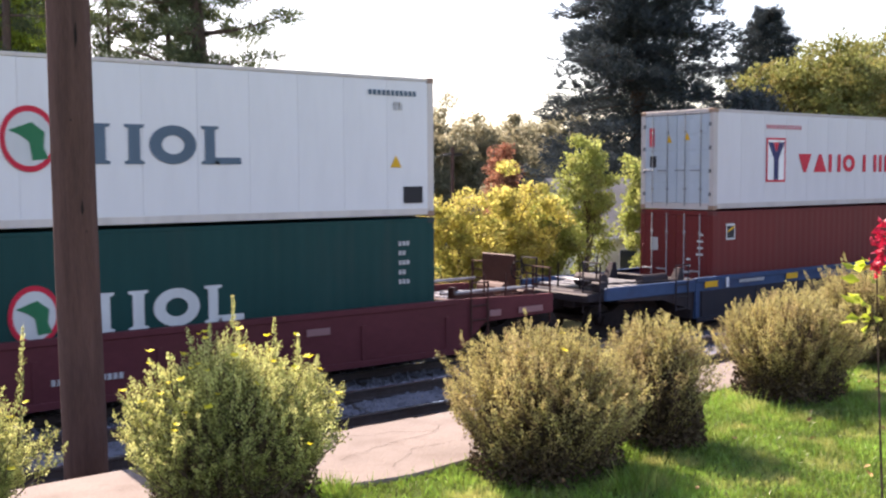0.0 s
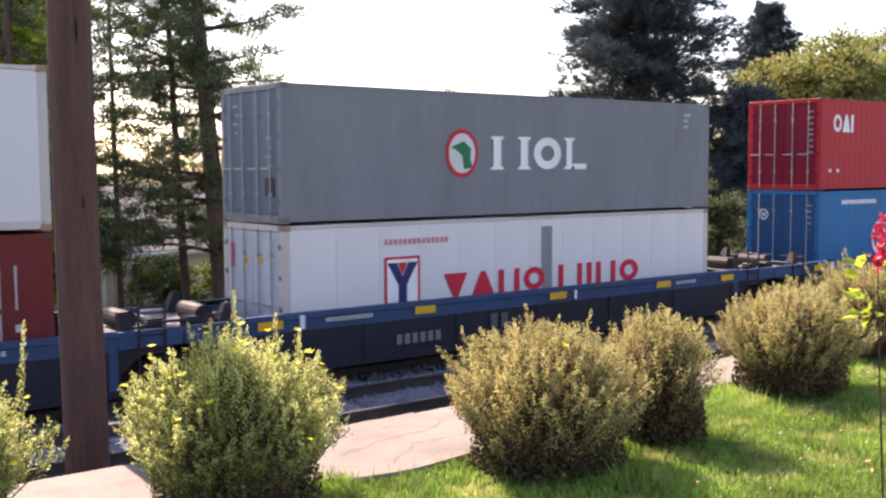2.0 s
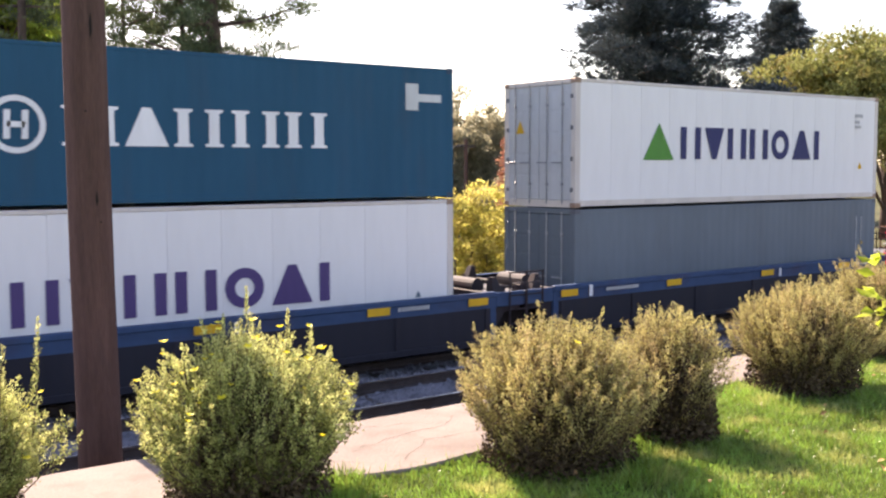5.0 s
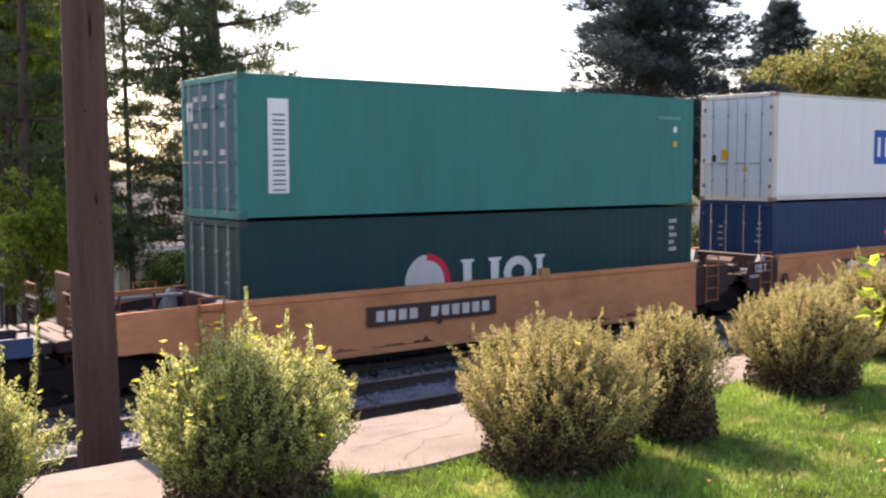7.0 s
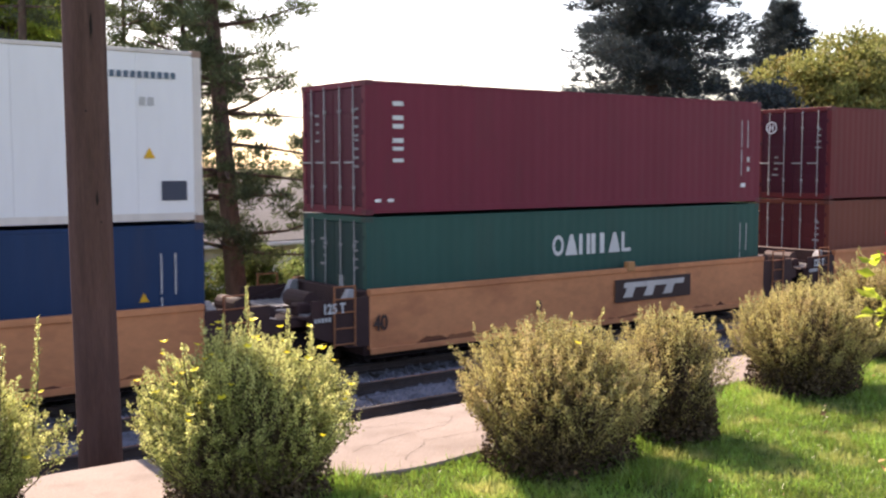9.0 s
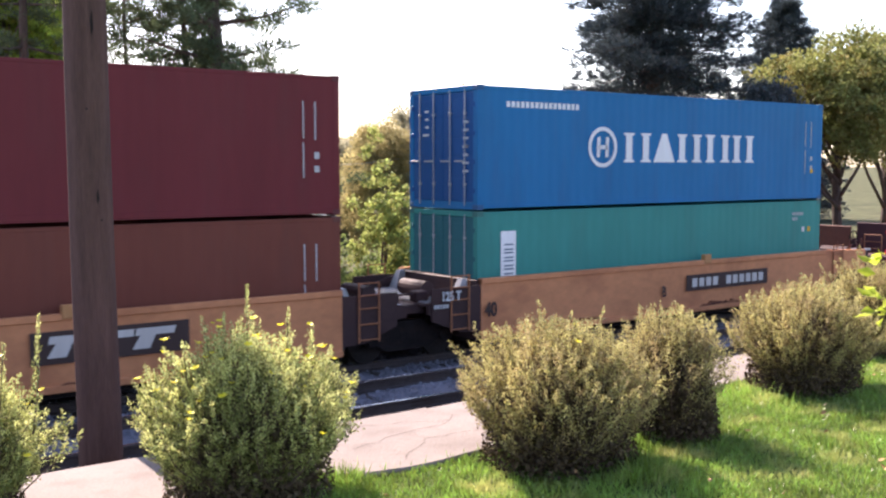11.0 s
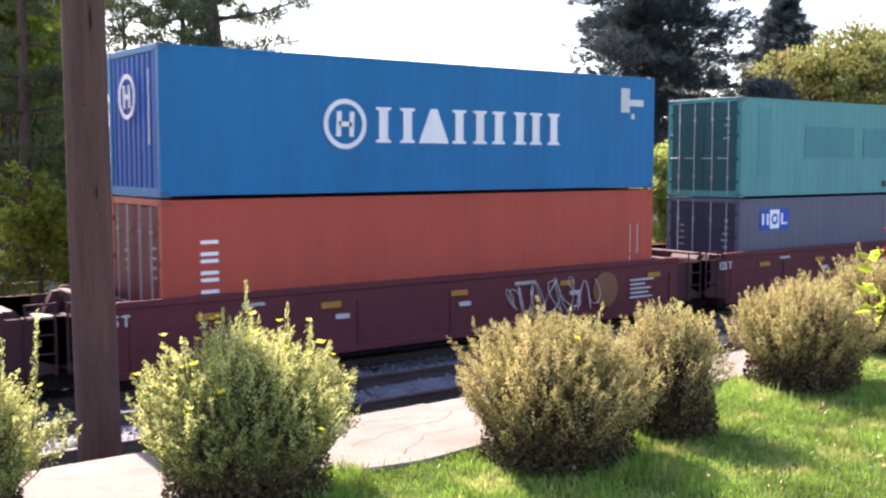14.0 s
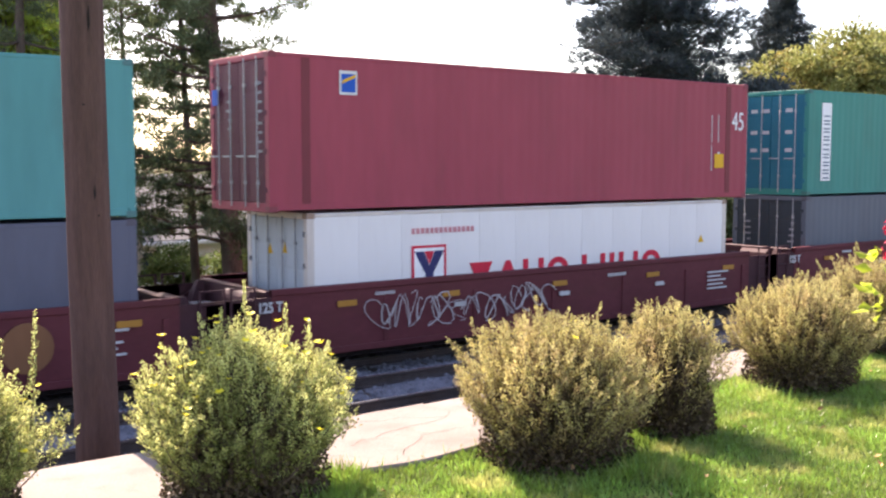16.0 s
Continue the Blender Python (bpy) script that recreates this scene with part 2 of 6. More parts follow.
def ground_z(x, y):
    if y <= EDGE_Y + 0.03:
        return LAWN_Z - 0.03 + 0.025 * noise.noise((x * 0.7, y * 0.7, 0)) * (1 if y < 4.5 else 0)
    pts = [(EDGE_Y + 0.03, 2.24), (6.3, 1.75), (8.5, 0.35), (11.6, -0.25), (12.2, -0.12), (15.2, -0.1), (16.2, -0.35), (16.8, -0.28), (20.2, -0.28), (21.5, -0.5), (26.0, -1.1), (60.0, -1.2), (3000.0, 0.0)]
    for (a, za), (b, zb) in zip(pts, pts[1:]):
        if y <= b:
            return za + (zb - za) * (y - a) / (b - a) + 0.05 * noise.noise((x * 0.5, y * 0.5, 3))
    return 0.0


def build_ground():
    ys = [-2500, -800, -250, -80, -30, -12, -6, -3] + list(np.arange(-2, 5.3, 0.35)) + [5.45, 5.53, 5.6, 6.3, 7, 7.8, 8.5, 9.5, 10.6, 11.6, 12.2, 13, 14, 15.2, 16.2, 16.8, 18, 20.2, 21.5, 23, 26, 30, 36, 45, 60, 90, 150, 300, 700, 2500]
    xs = [-2500, -800, -250, -90, -40, -20, -10, -5] + list(np.arange(-2, 14, 0.6)) + [14, 16, 19, 22, 26, 31, 37, 45, 60, 90, 150, 300, 800, 2500]
    bd = Build()
    bd.v = [(x, y, ground_z(x, y)) for y in ys for x in xs]
    n = len(xs)
    bd.f = [(j * n + i, j * n + i + 1, (j + 1) * n + i + 1, (j + 1) * n + i) for j in range(len(ys) - 1) for i in range(n - 1)]
    me = bd.mesh("ground")
    me.materials.append(M_LAWN)
    me.materials.append(M_SOIL)
    me.materials.append(M_ROUGH)
    for p in me.polygons:
        p.material_index = 0 if p.center.y < 5.2 else 1 if p.center.y < 21.5 else 2
        p.use_smooth = True
    tagged(new("ground", me), "short lawn and bare soil falling away to a railway cutting", "ground", kind="structure")


def path_edge(x):
    """Near edge of the path, worn back round the two shrubs that stand in it."""
    worn = 0.42 * math.exp(-((x - 2.42) / 0.26) ** 2) + 0.5 * math.exp(-((x - 0.97) / 0.3) ** 2)
    worn += 0.34 * min(1.0, max(0.0, (x - 4.3) / 1.2))
    return min(4.48 + worn + 0.05 * noise.noise((x * 1.7, 0, 5)) + 0.02 * noise.noise((x * 9, 0, 6)), 5.2)


def build_path():
    """Concrete path along the brow, laid in slabs with open joints and crumbled edges."""
    path = thing("pavement", pose(0, 0, 0), "pale pinkish worn concrete path with cracks along the brow", "path", kind="structure")
    rng = random.Random(4)
    x = -14.0
    while x < 40:
        w = 1.5 + rng.uniform(-0.03, 0.03)
        z = LAWN_Z + rng.uniform(-0.004, 0.006)
        xs = [x + 0.005 + (w - 0.01) * i / 12 for i in range(13)]
        near = [(a, path_edge(a)) for a in xs]
        far = [(a, EDGE_Y + 0.02 + 0.05 * noise.noise((a * 1.3, 2, 9)) + 0.025 * noise.noise((a * 7, 3, 9))) for a in reversed(xs)]
        o = near + far
        n = len(o)
        cy = sum(b for _, b in o) / n
        bd = Build().add([(a, b, z - 0.11) for a, b in o] + [(a, b, z - 0.012) for a, b in o] + [(a, b + (0.012 if b < cy else -0.012), z) for a, b in o], [tuple(range(2 * n, 3 * n))] + [(i + k, (i + 1) % n + k, (i + 1) % n + n + k, i + n + k) for k in (0, n) for i in range(n)])
        part("slab", bd, M_PATH, path)
        x += w
    # cracks filled with soil
    for x0, y0, seed in ((3.2, 4.6, 1), (3.0, 5.48, 2), (2.2, 5.0, 3), (6.4, 4.8, 5), (3.05, 4.9, 6)):
        r2 = random.Random(seed)
        bd, px, py = Build(), x0, y0
        for i in range(9):
            nx, ny = px + 0.09 + r2.uniform(-0.03, 0.05), py + (0.04 if y0 < 5 else -0.05) + r2.uniform(-0.06, 0.06)
            ny = min(max(ny, 4.56), 5.46)
            wd = 0.001 + 0.002 * r2.random()
            bd.add([(px, py - wd, LAWN_Z + 0.0085), (nx, ny - 0.0015, LAWN_Z + 0.0085), (nx, ny + 0.0015, LAWN_Z + 0.0085), (px, py + wd, LAWN_Z + 0.0085)], [(0, 1, 2, 3)])
            px, py = nx, ny
        part("crack", bd, M_SOIL, path, "soil-filled crack")


def build_grass():
    """Blades over the lawn that the view takes in: mown turf, longer tufts at the shrubs' feet and the path's edge."""
    rng = np.random.default_rng(11)
    n = 330000
    x = rng.uniform(-0.5, 13, n)
    y = rng.uniform(1.2, 5.0, n)
    az = np.degrees(np.arctan2(y, x))
    gx = np.linspace(-1, 14, 600)
    edge = np.interp(x, gx, [path_edge(a) for a in gx]) + 0.03 * rng.normal(size=n)
    keep = (az > 19 + 9 * rng.random(n)) & (az < 78 + 12 * rng.random(n)) & (y > 1.2 + rng.random(n)) & ((y < edge + 0.02) | (x > 7.4))
    x, y = x[keep], y[keep]
    n = len(x)
    z = np.array([ground_z(a, b) for a, b in zip(x, y)])
    tuft = np.array([noise.noise((a * 2.1, b * 2.1, 7)) + 0.5 * noise.noise((a * 6.3, b * 6.3, 2)) for a, b in zip(x, y)])
    foot = np.zeros(n)
    for cx, cy, r in ((2.27, 4.56, 0.5), (3.96, 4.13, 0.55), (4.82, 4.12, 0.42), (6.62, 4.42, 0.55), (8.4, 4.9, 0.55)):
        foot = np.maximum(foot, np.clip(1 - np.abs(np.hypot(x - cx, y - cy) - r) / 0.16, 0, 1))
    h = (0.028 + 0.025 * rng.random(n) + 0.055 * np.clip(tuft, 0, 1) ** 1.3 + 0.06 * foot * np.clip(0.4 + tuft, 0, 1)) * np.where(rng.random(n) < 0.03, 1.8, 1.0)
    d = np.stack([rng.normal(0, 0.5, n), rng.normal(0, 0.5, n), np.ones(n)], axis=1)
    d /= np.linalg.norm(d, axis=1, keepdims=True)
    c = np.stack([x, y, z], axis=1) + d * h[:, None] * 0.45
    me = leaf_mesh("grass", c, d, h, 0.0042 + 0.0035 * rng.random(n), rng)
    tagged(part("grass", me, M_GRASS), "short sunlit green lawn grass with longer tufts", "grass", kind="stuff")
    k = 90
    fx, fy = rng.uniform(2.5, 11, k), rng.uniform(2.2, 4.4, k)
    p = np.stack([fx, fy, np.full(k, LAWN_Z + 0.035)], axis=1)
    dd = np.stack([rng.normal(size=k), rng.normal(size=k), rng.normal(0, 0.2, k)], axis=1)
    fallen = leaf_mesh("fallen_leaves", p, dd, 0.03 + 0.03 * rng.random(k), 0.02 + 0.015 * rng.random(k), rng)
    tagged(part("fallen_leaves", fallen, M_FALLEN), "scattered dry tan fallen leaves on the lawn", "leaves", kind="stuff")


def build_track(y, z, label):
    """Rails, ties and a ballast bed."""
    track = thing("railway_track", pose(0, y, z), label, "railway track", kind="structure")
    bed = Build()
    rng = random.Random(int(y * 10))
    xs = np.arange(-40, 120.1, 0.8)
    prof = [(-2.3, -0.5), (-1.55, -0.2), (-0.75, -0.185), (0.75, -0.185), (1.55, -0.2), (2.3, -0.5)]
    for x in xs:
        for py, pz in prof:
            bed.v.append((x, py + rng.uniform(-0.05, 0.05), pz + rng.uniform(-0.015, 0.015)))
    n = len(prof)
    for i in range(len(xs) - 1):
        for k in range(n - 1):
            a = i * n + k
            bed.f.append((a, a + n, a + n + 1, a + 1))
    part("ballast_bed", bed, M_BALLAST, track, "grey crushed-stone ballast")
    for s in (-0.753, 0.753):
        o = [(-0.07, -0.17), (0.07, -0.17), (0.07, -0.155), (0.012, -0.135), (0.012, -0.05), (0.036, -0.035), (0.036, -0.004), (0.028, 0.0), (-0.028, 0.0), (-0.036, -0.004), (-0.036, -0.035), (-0.012, -0.05), (-0.012, -0.135), (-0.07, -0.155)]
        rail = Build()
        m = len(o)
        rail.v = [(-40, s + a, b) for a, b in o] + [(120, s + a, b) for a, b in o]
        rail.f = [(i, (i + 1) % m, (i + 1) % m + m, i + m) for i in range(m)]
        r = part("rail", rail, M_RAIL, track, "rusty rail with a polished head")
        part("rail_head", Build().box(-40, s - 0.026, 0.0, 120, s + 0.026, 0.003), M_RAILTOP, r)
    tie = Build().cbox(-0.115, -1.3, -0.33, 0.115, 1.3, -0.186, 0.012).mesh("tie")
    x = -10.0
    while x < 70:
        t = part("tie", tie, M_TIE, track)
        t.location = (x + rng.uniform(-0.03, 0.03), rng.uniform(-0.04, 0.04), 0)
        x += 0.53
    # loose stones over the shoulder
    g = np.random.default_rng(int(y))
    k = 10000
    sx, sy = g.uniform(2, 32, k), g.uniform(-2.2, 2.2, k)
    sz = np.where(np.abs(sy) > 1.55, -0.2 - (np.abs(sy) - 1.55) * 0.4, -0.19) + 0.015
    size = g.uniform(0.03, 0.065, k)
    octa = np.array([(1, 0, 0), (0, 1, 0), (-1, 0, 0), (0, -1, 0), (0, 0, 0.8), (0, 0, -0.8)])
    of = [(0, 1, 4), (1, 2, 4), (2, 3, 4), (3, 0, 4), (1, 0, 5), (2, 1, 5), (3, 2, 5), (0, 3, 5)]
    vs, fs = [], []
    jit = g.uniform(0.6, 1.3, (k, 6, 1))
    ang = g.uniform(0, 6.28, k)
    for i in range(k):
        c, s = math.cos(ang[i]), math.sin(ang[i])
        p = octa * jit[i] * size[i]
        vs += [(sx[i] + c * a - s * b, sy[i] + s * a + c * b, sz[i] + e) for a, b, e in p]
        fs += [(6 * i + a, 6 * i + b, 6 * i + e) for a, b, e in of]
    me = bpy.data.meshes.new("stones")
    me.from_pydata(vs, [], fs)
    tagged(part("stones", me, M_BALLAST, track), kind="stuff")


def build_pole():
    """Round timber pole that stands just below the brow."""
    pole = thing("utility_pole", pose(2.26, 6.75, ground_z(2.26, 6.75) - 0.3, 0.0, -0.6, 0), "tall round weathered reddish-brown timber utility pole on the bank", "utility pole")
    bd = Build()
    zs = [0, 1.0, 2.0, 3.0, 4.0, 5.0, 6.5, 9.0]
    bd.tube([(0.004 * math.sin(z * 2), 0, z) for z in zs], [0.142 - z * 0.0022 for z in zs], 28)
    part("shaft", bd, M_POLE, pole, smooth=True)
    for z, h in ((3.55, 0.16), (2.5, 0.1), (4.2, 0.08)):
        part("split", Build().prism([(-0.006, z), (0.008, z + h * 0.3), (0.003, z + h), (-0.01, z + h * 0.6)], -0.1385, -0.11), M_STEEL, pole, "dark weather split")
    for a, z in ((0.02, 2.4), (-0.05, 3.1), (0.05, 3.9)):
        part("nail", Build().tube([(a, -0.138, z), (a, -0.12, z)], 0.006, 6), M_STEEL, pole, "nail head")


# ---- the train ----
CL, CW = 12.192, 2.438
NEAR = -CW / 2


def foot_bar(x0, x1, y, z, height, serif):
    """An upright bar, widened at head and foot."""
    k = height * 0.1
    if not serif:
        return Build().box(x0, y, z, x1, y + 0.006, z + height)
    return Build().prism([(x0 - serif, z), (x1 + serif, z), (x1 + serif, z + k * 0.7), (x1, z + k), (x1, z + height - k), (x1 + serif, z + height - k * 0.7), (x1 + serif, z + height), (x0 - serif, z + height), (x0 - serif, z + height - k * 0.7), (x0, z + height - k), (x0, z + k), (x0 - serif, z + k * 0.7)], y, y + 0.006)


def bar_word(parent, mat, x, z, height, shapes, widths, gap, y=NEAR - 0.012, stroke=0.3, serif=0.0):
    """A row of plain shapes that stands in for lettering: n two bars, i one bar, l a bar at the near side, o a ring, a and v triangles."""
    for shape, w in zip(shapes, widths):
        st = min(w * stroke, height * 0.3)
        if shape == "o":
            part("letter_shape", ring(x + w / 2, z + height / 2, height * 0.5 - st * 0.85, height * 0.5, y, 20, w / height), mat, parent)
        elif shape in "av":
            q = [(x, z), (x + w, z), (x + w / 2 + st * 0.4, z + height), (x + w / 2 - st * 0.4, z + height)]
            if shape == "v":
                q = [(p, 2 * z + height - r) for p, r in q]
            part("letter_shape", Build().prism(q, y, y + 0.006), mat, parent)
        elif shape == "i":
            c = min(w, height * 0.3) / 2
            part("letter_shape", foot_bar(x + w / 2 - c, x + w / 2 + c, y, z, height, serif), mat, parent)
        else:
            part("letter_shape", foot_bar(x, x + st, y, z, height, serif), mat, parent)
            if shape == "n":
                part("letter_shape", foot_bar(x + w - st, x + w, y, z, height, serif), mat, parent)
            else:
                part("letter_shape", Build().box(x + st, y, z, x + w, y + 0.006, z + height * 0.18), mat, parent)
        x += w + gap


def bar_column(parent, mat, x, z_top, width, heights, gap, y=NEAR - 0.012):
    """Plain bars one below another, for upright lettering."""
    z = z_top
    for h in heights:
        part("letter_bar", Build().box(x, y, z - h, x + width, y + 0.006, z - h * 0.76), mat, parent)
        part("letter_bar", Build().box(x, y, z - h * 0.24, x + width, y + 0.006, z), mat, parent)
        z -= h + gap


def panel(parent, name, mat, x0, z0, x1, z1, y=NEAR - 0.008, label=""):
    return part(name, Build().box(x0, y, z0, x1, y + 0.005, z1), mat, parent, label)


def end_panel(parent, name, mat, y0, z0, y1, z1, x=-0.03, label=""):
    return part(name, Build().box(x, y0, z0, x + 0.005, y1, z1), mat, parent, label)


def ring(cx, cz, r0, r1, y, n=32, sx=1.0):
    """A flat ring, one closed band."""
    bd = Build()
    for i in range(n):
        c, s = math.cos(2 * math.pi * i / n), math.sin(2 * math.pi * i / n)
        bd.v += [(cx + c * k * sx, q, cz + s * k) for k, q in ((r0, y), (r1, y), (r1, y + 0.005), (r0, y + 0.005))]
    for i in range(n):
        a, b = 4 * i, 4 * ((i + 1) % n)
        bd.f += [(a + k, b + k, b + (k + 1) % 4, a + (k + 1) % 4) for k in range(4)]
    return bd


def disc(cx, cz, r, y, n=28, sx=1.0):
    return Build().prism([(cx + math.cos(2 * math.pi * i / n) * r * sx, cz + math.sin(2 * math.pi * i / n) * r) for i in range(n)], y, y + 0.005)


def triangle(parent, mat, x, z, s, y=NEAR - 0.012, label="warning triangle"):
    part("warning_mark", Build().prism([(x - s / 2, z), (x + s / 2, z), (x, z + s * 0.9)], y, y + 0.005), mat, parent, label)


def corrugated(bd, x0, x1, z0, z1, y, depth, pitch=0.278):
    """An upright steel sheet pressed into trapezoid ribs."""
    prof, x = [], x0
    n = max(1, round((x1 - x0) / pitch))
    p = (x1 - x0) / n
    for i in range(n):
        b = x0 + i * p
        prof += [(b, 0), (b + p * 0.26, 0), (b + p * 0.5, depth), (b + p * 0.76, depth)]
    prof.append((x1, 0))
    vs = [(a, y + d, z0) for a, d in prof] + [(a, y + d, z1) for a, d in prof]
    m = len(prof)
    bd.add(vs, [(i, i + 1, i + 1 + m, i + m) for i in range(m - 1)])


def container(label, rgb, height, reefer=False, blank_end=False, length=CL, end_shade_rgb=None, rods=(0.36, 0.37, 0.38)):
    """A freight container. Its own space: x from the door end, y across, z up from its underside."""
    box = thing("shipping_container", pose(0, 0, 0), label, "shipping container", "containers on the train")
    mat = paint(rgb, 0.42 if reefer else 0.5)
    # doors and end wall: paint darkened, with the end's shade in its colour
    dmat = paint(end_shade_rgb, 0.5) if end_shade_rgb else mat
    h, w = height, CW / 2
    for s in (-1, 1):
        wall = Build()
        if reefer:
            wall.box(0.12, s * (w - 0.05) - 0.02, 0.14, length - 0.12, s * (w - 0.05) + 0.02, h - 0.07)
        else:
            corrugated(wall, 0.14, length - 0.14, 0.15, h - 0.06, s * (w - 0.004), -s * 0.005)
        side = part("side_wall", wall, mat, box)
        if reefer:
            # smooth insulated panels with fine seams
            n = 12
            p = (length - 0.3) / n
            pan = Build().cbox(0.0015, s * (w - 0.02) - 0.012, 0.16, p - 0.0015, s * (w - 0.02) + 0.012, h - 0.09, 0.003).mesh("side_panel")
            for i in range(n):
                q = part("side_panel", pan, paint(rgb, 0.42, True), side)
                q.location = (0.15 + i * p, 0, 0)
    part("underframe", Build().box(0.05, -w + 0.05, 0.12, length - 0.05, w - 0.05, 0.17), mat, box)
    part("front_wall", Build().box(length - 0.06, -w + 0.05, 0.15, length - 0.03, w - 0.05, h - 0.05), mat, box)
    roof = Build()
    if reefer:
        roof.cbox(0.05, -w + 0.03, h - 0.05, length - 0.05, w - 0.03, h - 0.01, 0.01)
    else:
        n = 60
        p = (length - 0.2) / n
        prof = []
        for i in range(n):
            c = 0.1 + i * p
            prof += [(c, h - 0.03), (c + p * 0.4, h - 0.012), (c + p * 0.6, h - 0.012)]
        prof.append((length - 0.1, h - 0.03))
        m = len(prof)
        roof.add([(c, -w + 0.04, z) for c, z in prof] + [(c, w - 0.04, z) for c, z in prof], [(i, i + 1, i + 1 + m, i + m) for i in range(m - 1)])
    part("roof", roof, mat, box)
    fr = Build()
    for s in (-1, 1):
        fr.cbox(0.1, w - 0.07 if s > 0 else -w, 0.03, length - 0.1, w if s > 0 else -w + 0.07, 0.16, 0.008)
        fr.cbox(0.1, w - 0.07 if s > 0 else -w, h - 0.08, length - 0.1, w if s > 0 else -w + 0.07, h - 0.012, 0.008)
        for a in (0.0, length - 0.15):
            fr.cbox(a, w - 0.15 if s > 0 else -w, 0.1, a + 0.15, w if s > 0 else -w + 0.15, h - 0.1, 0.01)
    for a in (0.0, length - 0.12):
        fr.cbox(a, -w + 0.1, 0.0, a + 0.12, w - 0.1, 0.16, 0.008)
        fr.cbox(a, -w + 0.1, h - 0.12, a + 0.12, w - 0.1, h, 0.008)
    part("corner_frame", fr, paint((rgb[0] * 0.82, rgb[1] * 0.76, rgb[2] * 0.7), 0.5) if reefer else mat, box)
    casting_mat = paint((0.3, 0.2, 0.15)) if reefer else paint((rgb[0] * 0.6 + 0.03, rgb[1] * 0.6 + 0.02, rgb[2] * 0.6 + 0.02))
    cast = Build().cbox(-0.006, -0.09, 0, 0.172, 0.09, 0.118, 0.012).mesh("corner_casting")
    for a in (0, length - 0.166):
        for s in (-1, 1):
            for z in (-0.002, h - 0.116):
                c = part("corner_casting", cast, casting_mat, box)
                c.location = (a, s * (w - 0.086), z)
    rodmat = paint((0.24, 0.25, 0.27) if reefer else rods, 0.4)
    if blank_end:
        e = Build()
        n = 9
        p = (2 * w - 0.3) / n
        prof = []
        for i in range(n):
            c = -w + 0.15 + i * p
            prof += [(c, 0.06), (c + p * 0.3, 0.06), (c + p * 0.45, 0.025), (c + p * 0.85, 0.025)]
        prof.append((w - 0.15, 0.06))
        m = len(prof)
        e.add([(x, c, 0.15) for c, x in prof] + [(x, c, h - 0.11) for c, x in prof], [(i, i + 1, i + 1 + m, i + m) for i in range(m - 1)])
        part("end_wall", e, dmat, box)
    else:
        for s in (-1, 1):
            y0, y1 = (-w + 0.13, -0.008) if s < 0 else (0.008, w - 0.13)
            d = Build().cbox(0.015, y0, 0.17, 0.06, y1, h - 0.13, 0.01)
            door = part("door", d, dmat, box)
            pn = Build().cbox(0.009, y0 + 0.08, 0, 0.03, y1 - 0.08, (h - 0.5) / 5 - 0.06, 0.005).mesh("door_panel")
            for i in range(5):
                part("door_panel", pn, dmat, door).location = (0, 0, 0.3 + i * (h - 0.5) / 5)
            for k in (0.25, 0.72):
                y = y0 + (y1 - y0) * k
                r = Build().tube([(-0.03, y, 0.08), (-0.03, y, h - 0.08)], 0.0135, 8)
                r.cbox(-0.05, y - 0.03, 0.5, 0.0, y + 0.03, 0.56, 0.005).cbox(-0.05, y - 0.03, h - 0.6, 0.0, y + 0.03, h - 0.54, 0.005)
                r.cbox(-0.055, y - 0.012, 1.0, -0.035, y + 0.32, 1.035, 0.004)
                part("lock_rod", r, rodmat, door, "pale lock rod with its handle")
            for i in range(4):
                z = 0.35 + i * (h - 0.8) / 3
                yy = (y0 - 0.05) if s < 0 else (y1 - 0.03)
                part("hinge", Build().cbox(-0.012, yy, z, 0.03, yy + 0.08, z + 0.1, 0.006), paint((0.14, 0.14, 0.15)) if reefer else dmat, door)
    return box, mat


def small_codes(box, mat, x, z, rows=((5, 0.05),), y=NEAR - 0.012):
    """Unreadable small print as plain bars: (count, height) line by line."""
    for count, hh in rows:
        for i in range(count):
            part("print_bar", Build().box(x + i * hh * 1.05, y, z, x + i * hh * 1.05 + hh * 0.7, y + 0.005, z + hh), mat, box)
        z -= hh * 1.7


WHITE = paint((0.78, 0.78, 0.79), 0.5)
OFFWHITE = paint((0.6, 0.62, 0.62), 0.5)
RED = paint((0.62, 0.03, 0.06), 0.5)
NAVY = paint((0.03, 0.035, 0.12), 0.5)
SLATE = paint((0.1, 0.15, 0.2), 0.5)
BLUE = paint((0.01, 0.09, 0.42), 0.5)
BLACK = paint((0.03, 0.03, 0.035), 0.5)
YELLOW = paint((0.72, 0.4, 0.03), 0.5)
GREEN = paint((0.02, 0.17, 0.08), 0.5)
FADED = paint((0.5, 0.5, 0.5), 0.6)
PRINT = paint((0.3, 0.3, 0.31), 0.6)


def bird_emblem(box, x, z, r):
    """Round red badge with a green wing shape in it."""
    part("emblem", disc(x, z, r * 0.84, NEAR - 0.012, sx=0.85), OFFWHITE, box, "round red and green emblem")
    part("emblem_ring", ring(x, z, r * 0.82, r, NEAR - 0.016, sx=0.85), RED, box)
    q = [(-0.7, 0.25), (0.1, 0.5), (0.55, 0.2), (0.5, -0.25), (0.65, -0.6), (0.1, -0.65), (0.0, -0.1), (-0.3, 0.1)]
    part("emblem_wing", Build().prism([(x + a * r * 0.85, z + b * r) for a, b in q], NEAR - 0.02, NEAR - 0.014), GREEN, box)


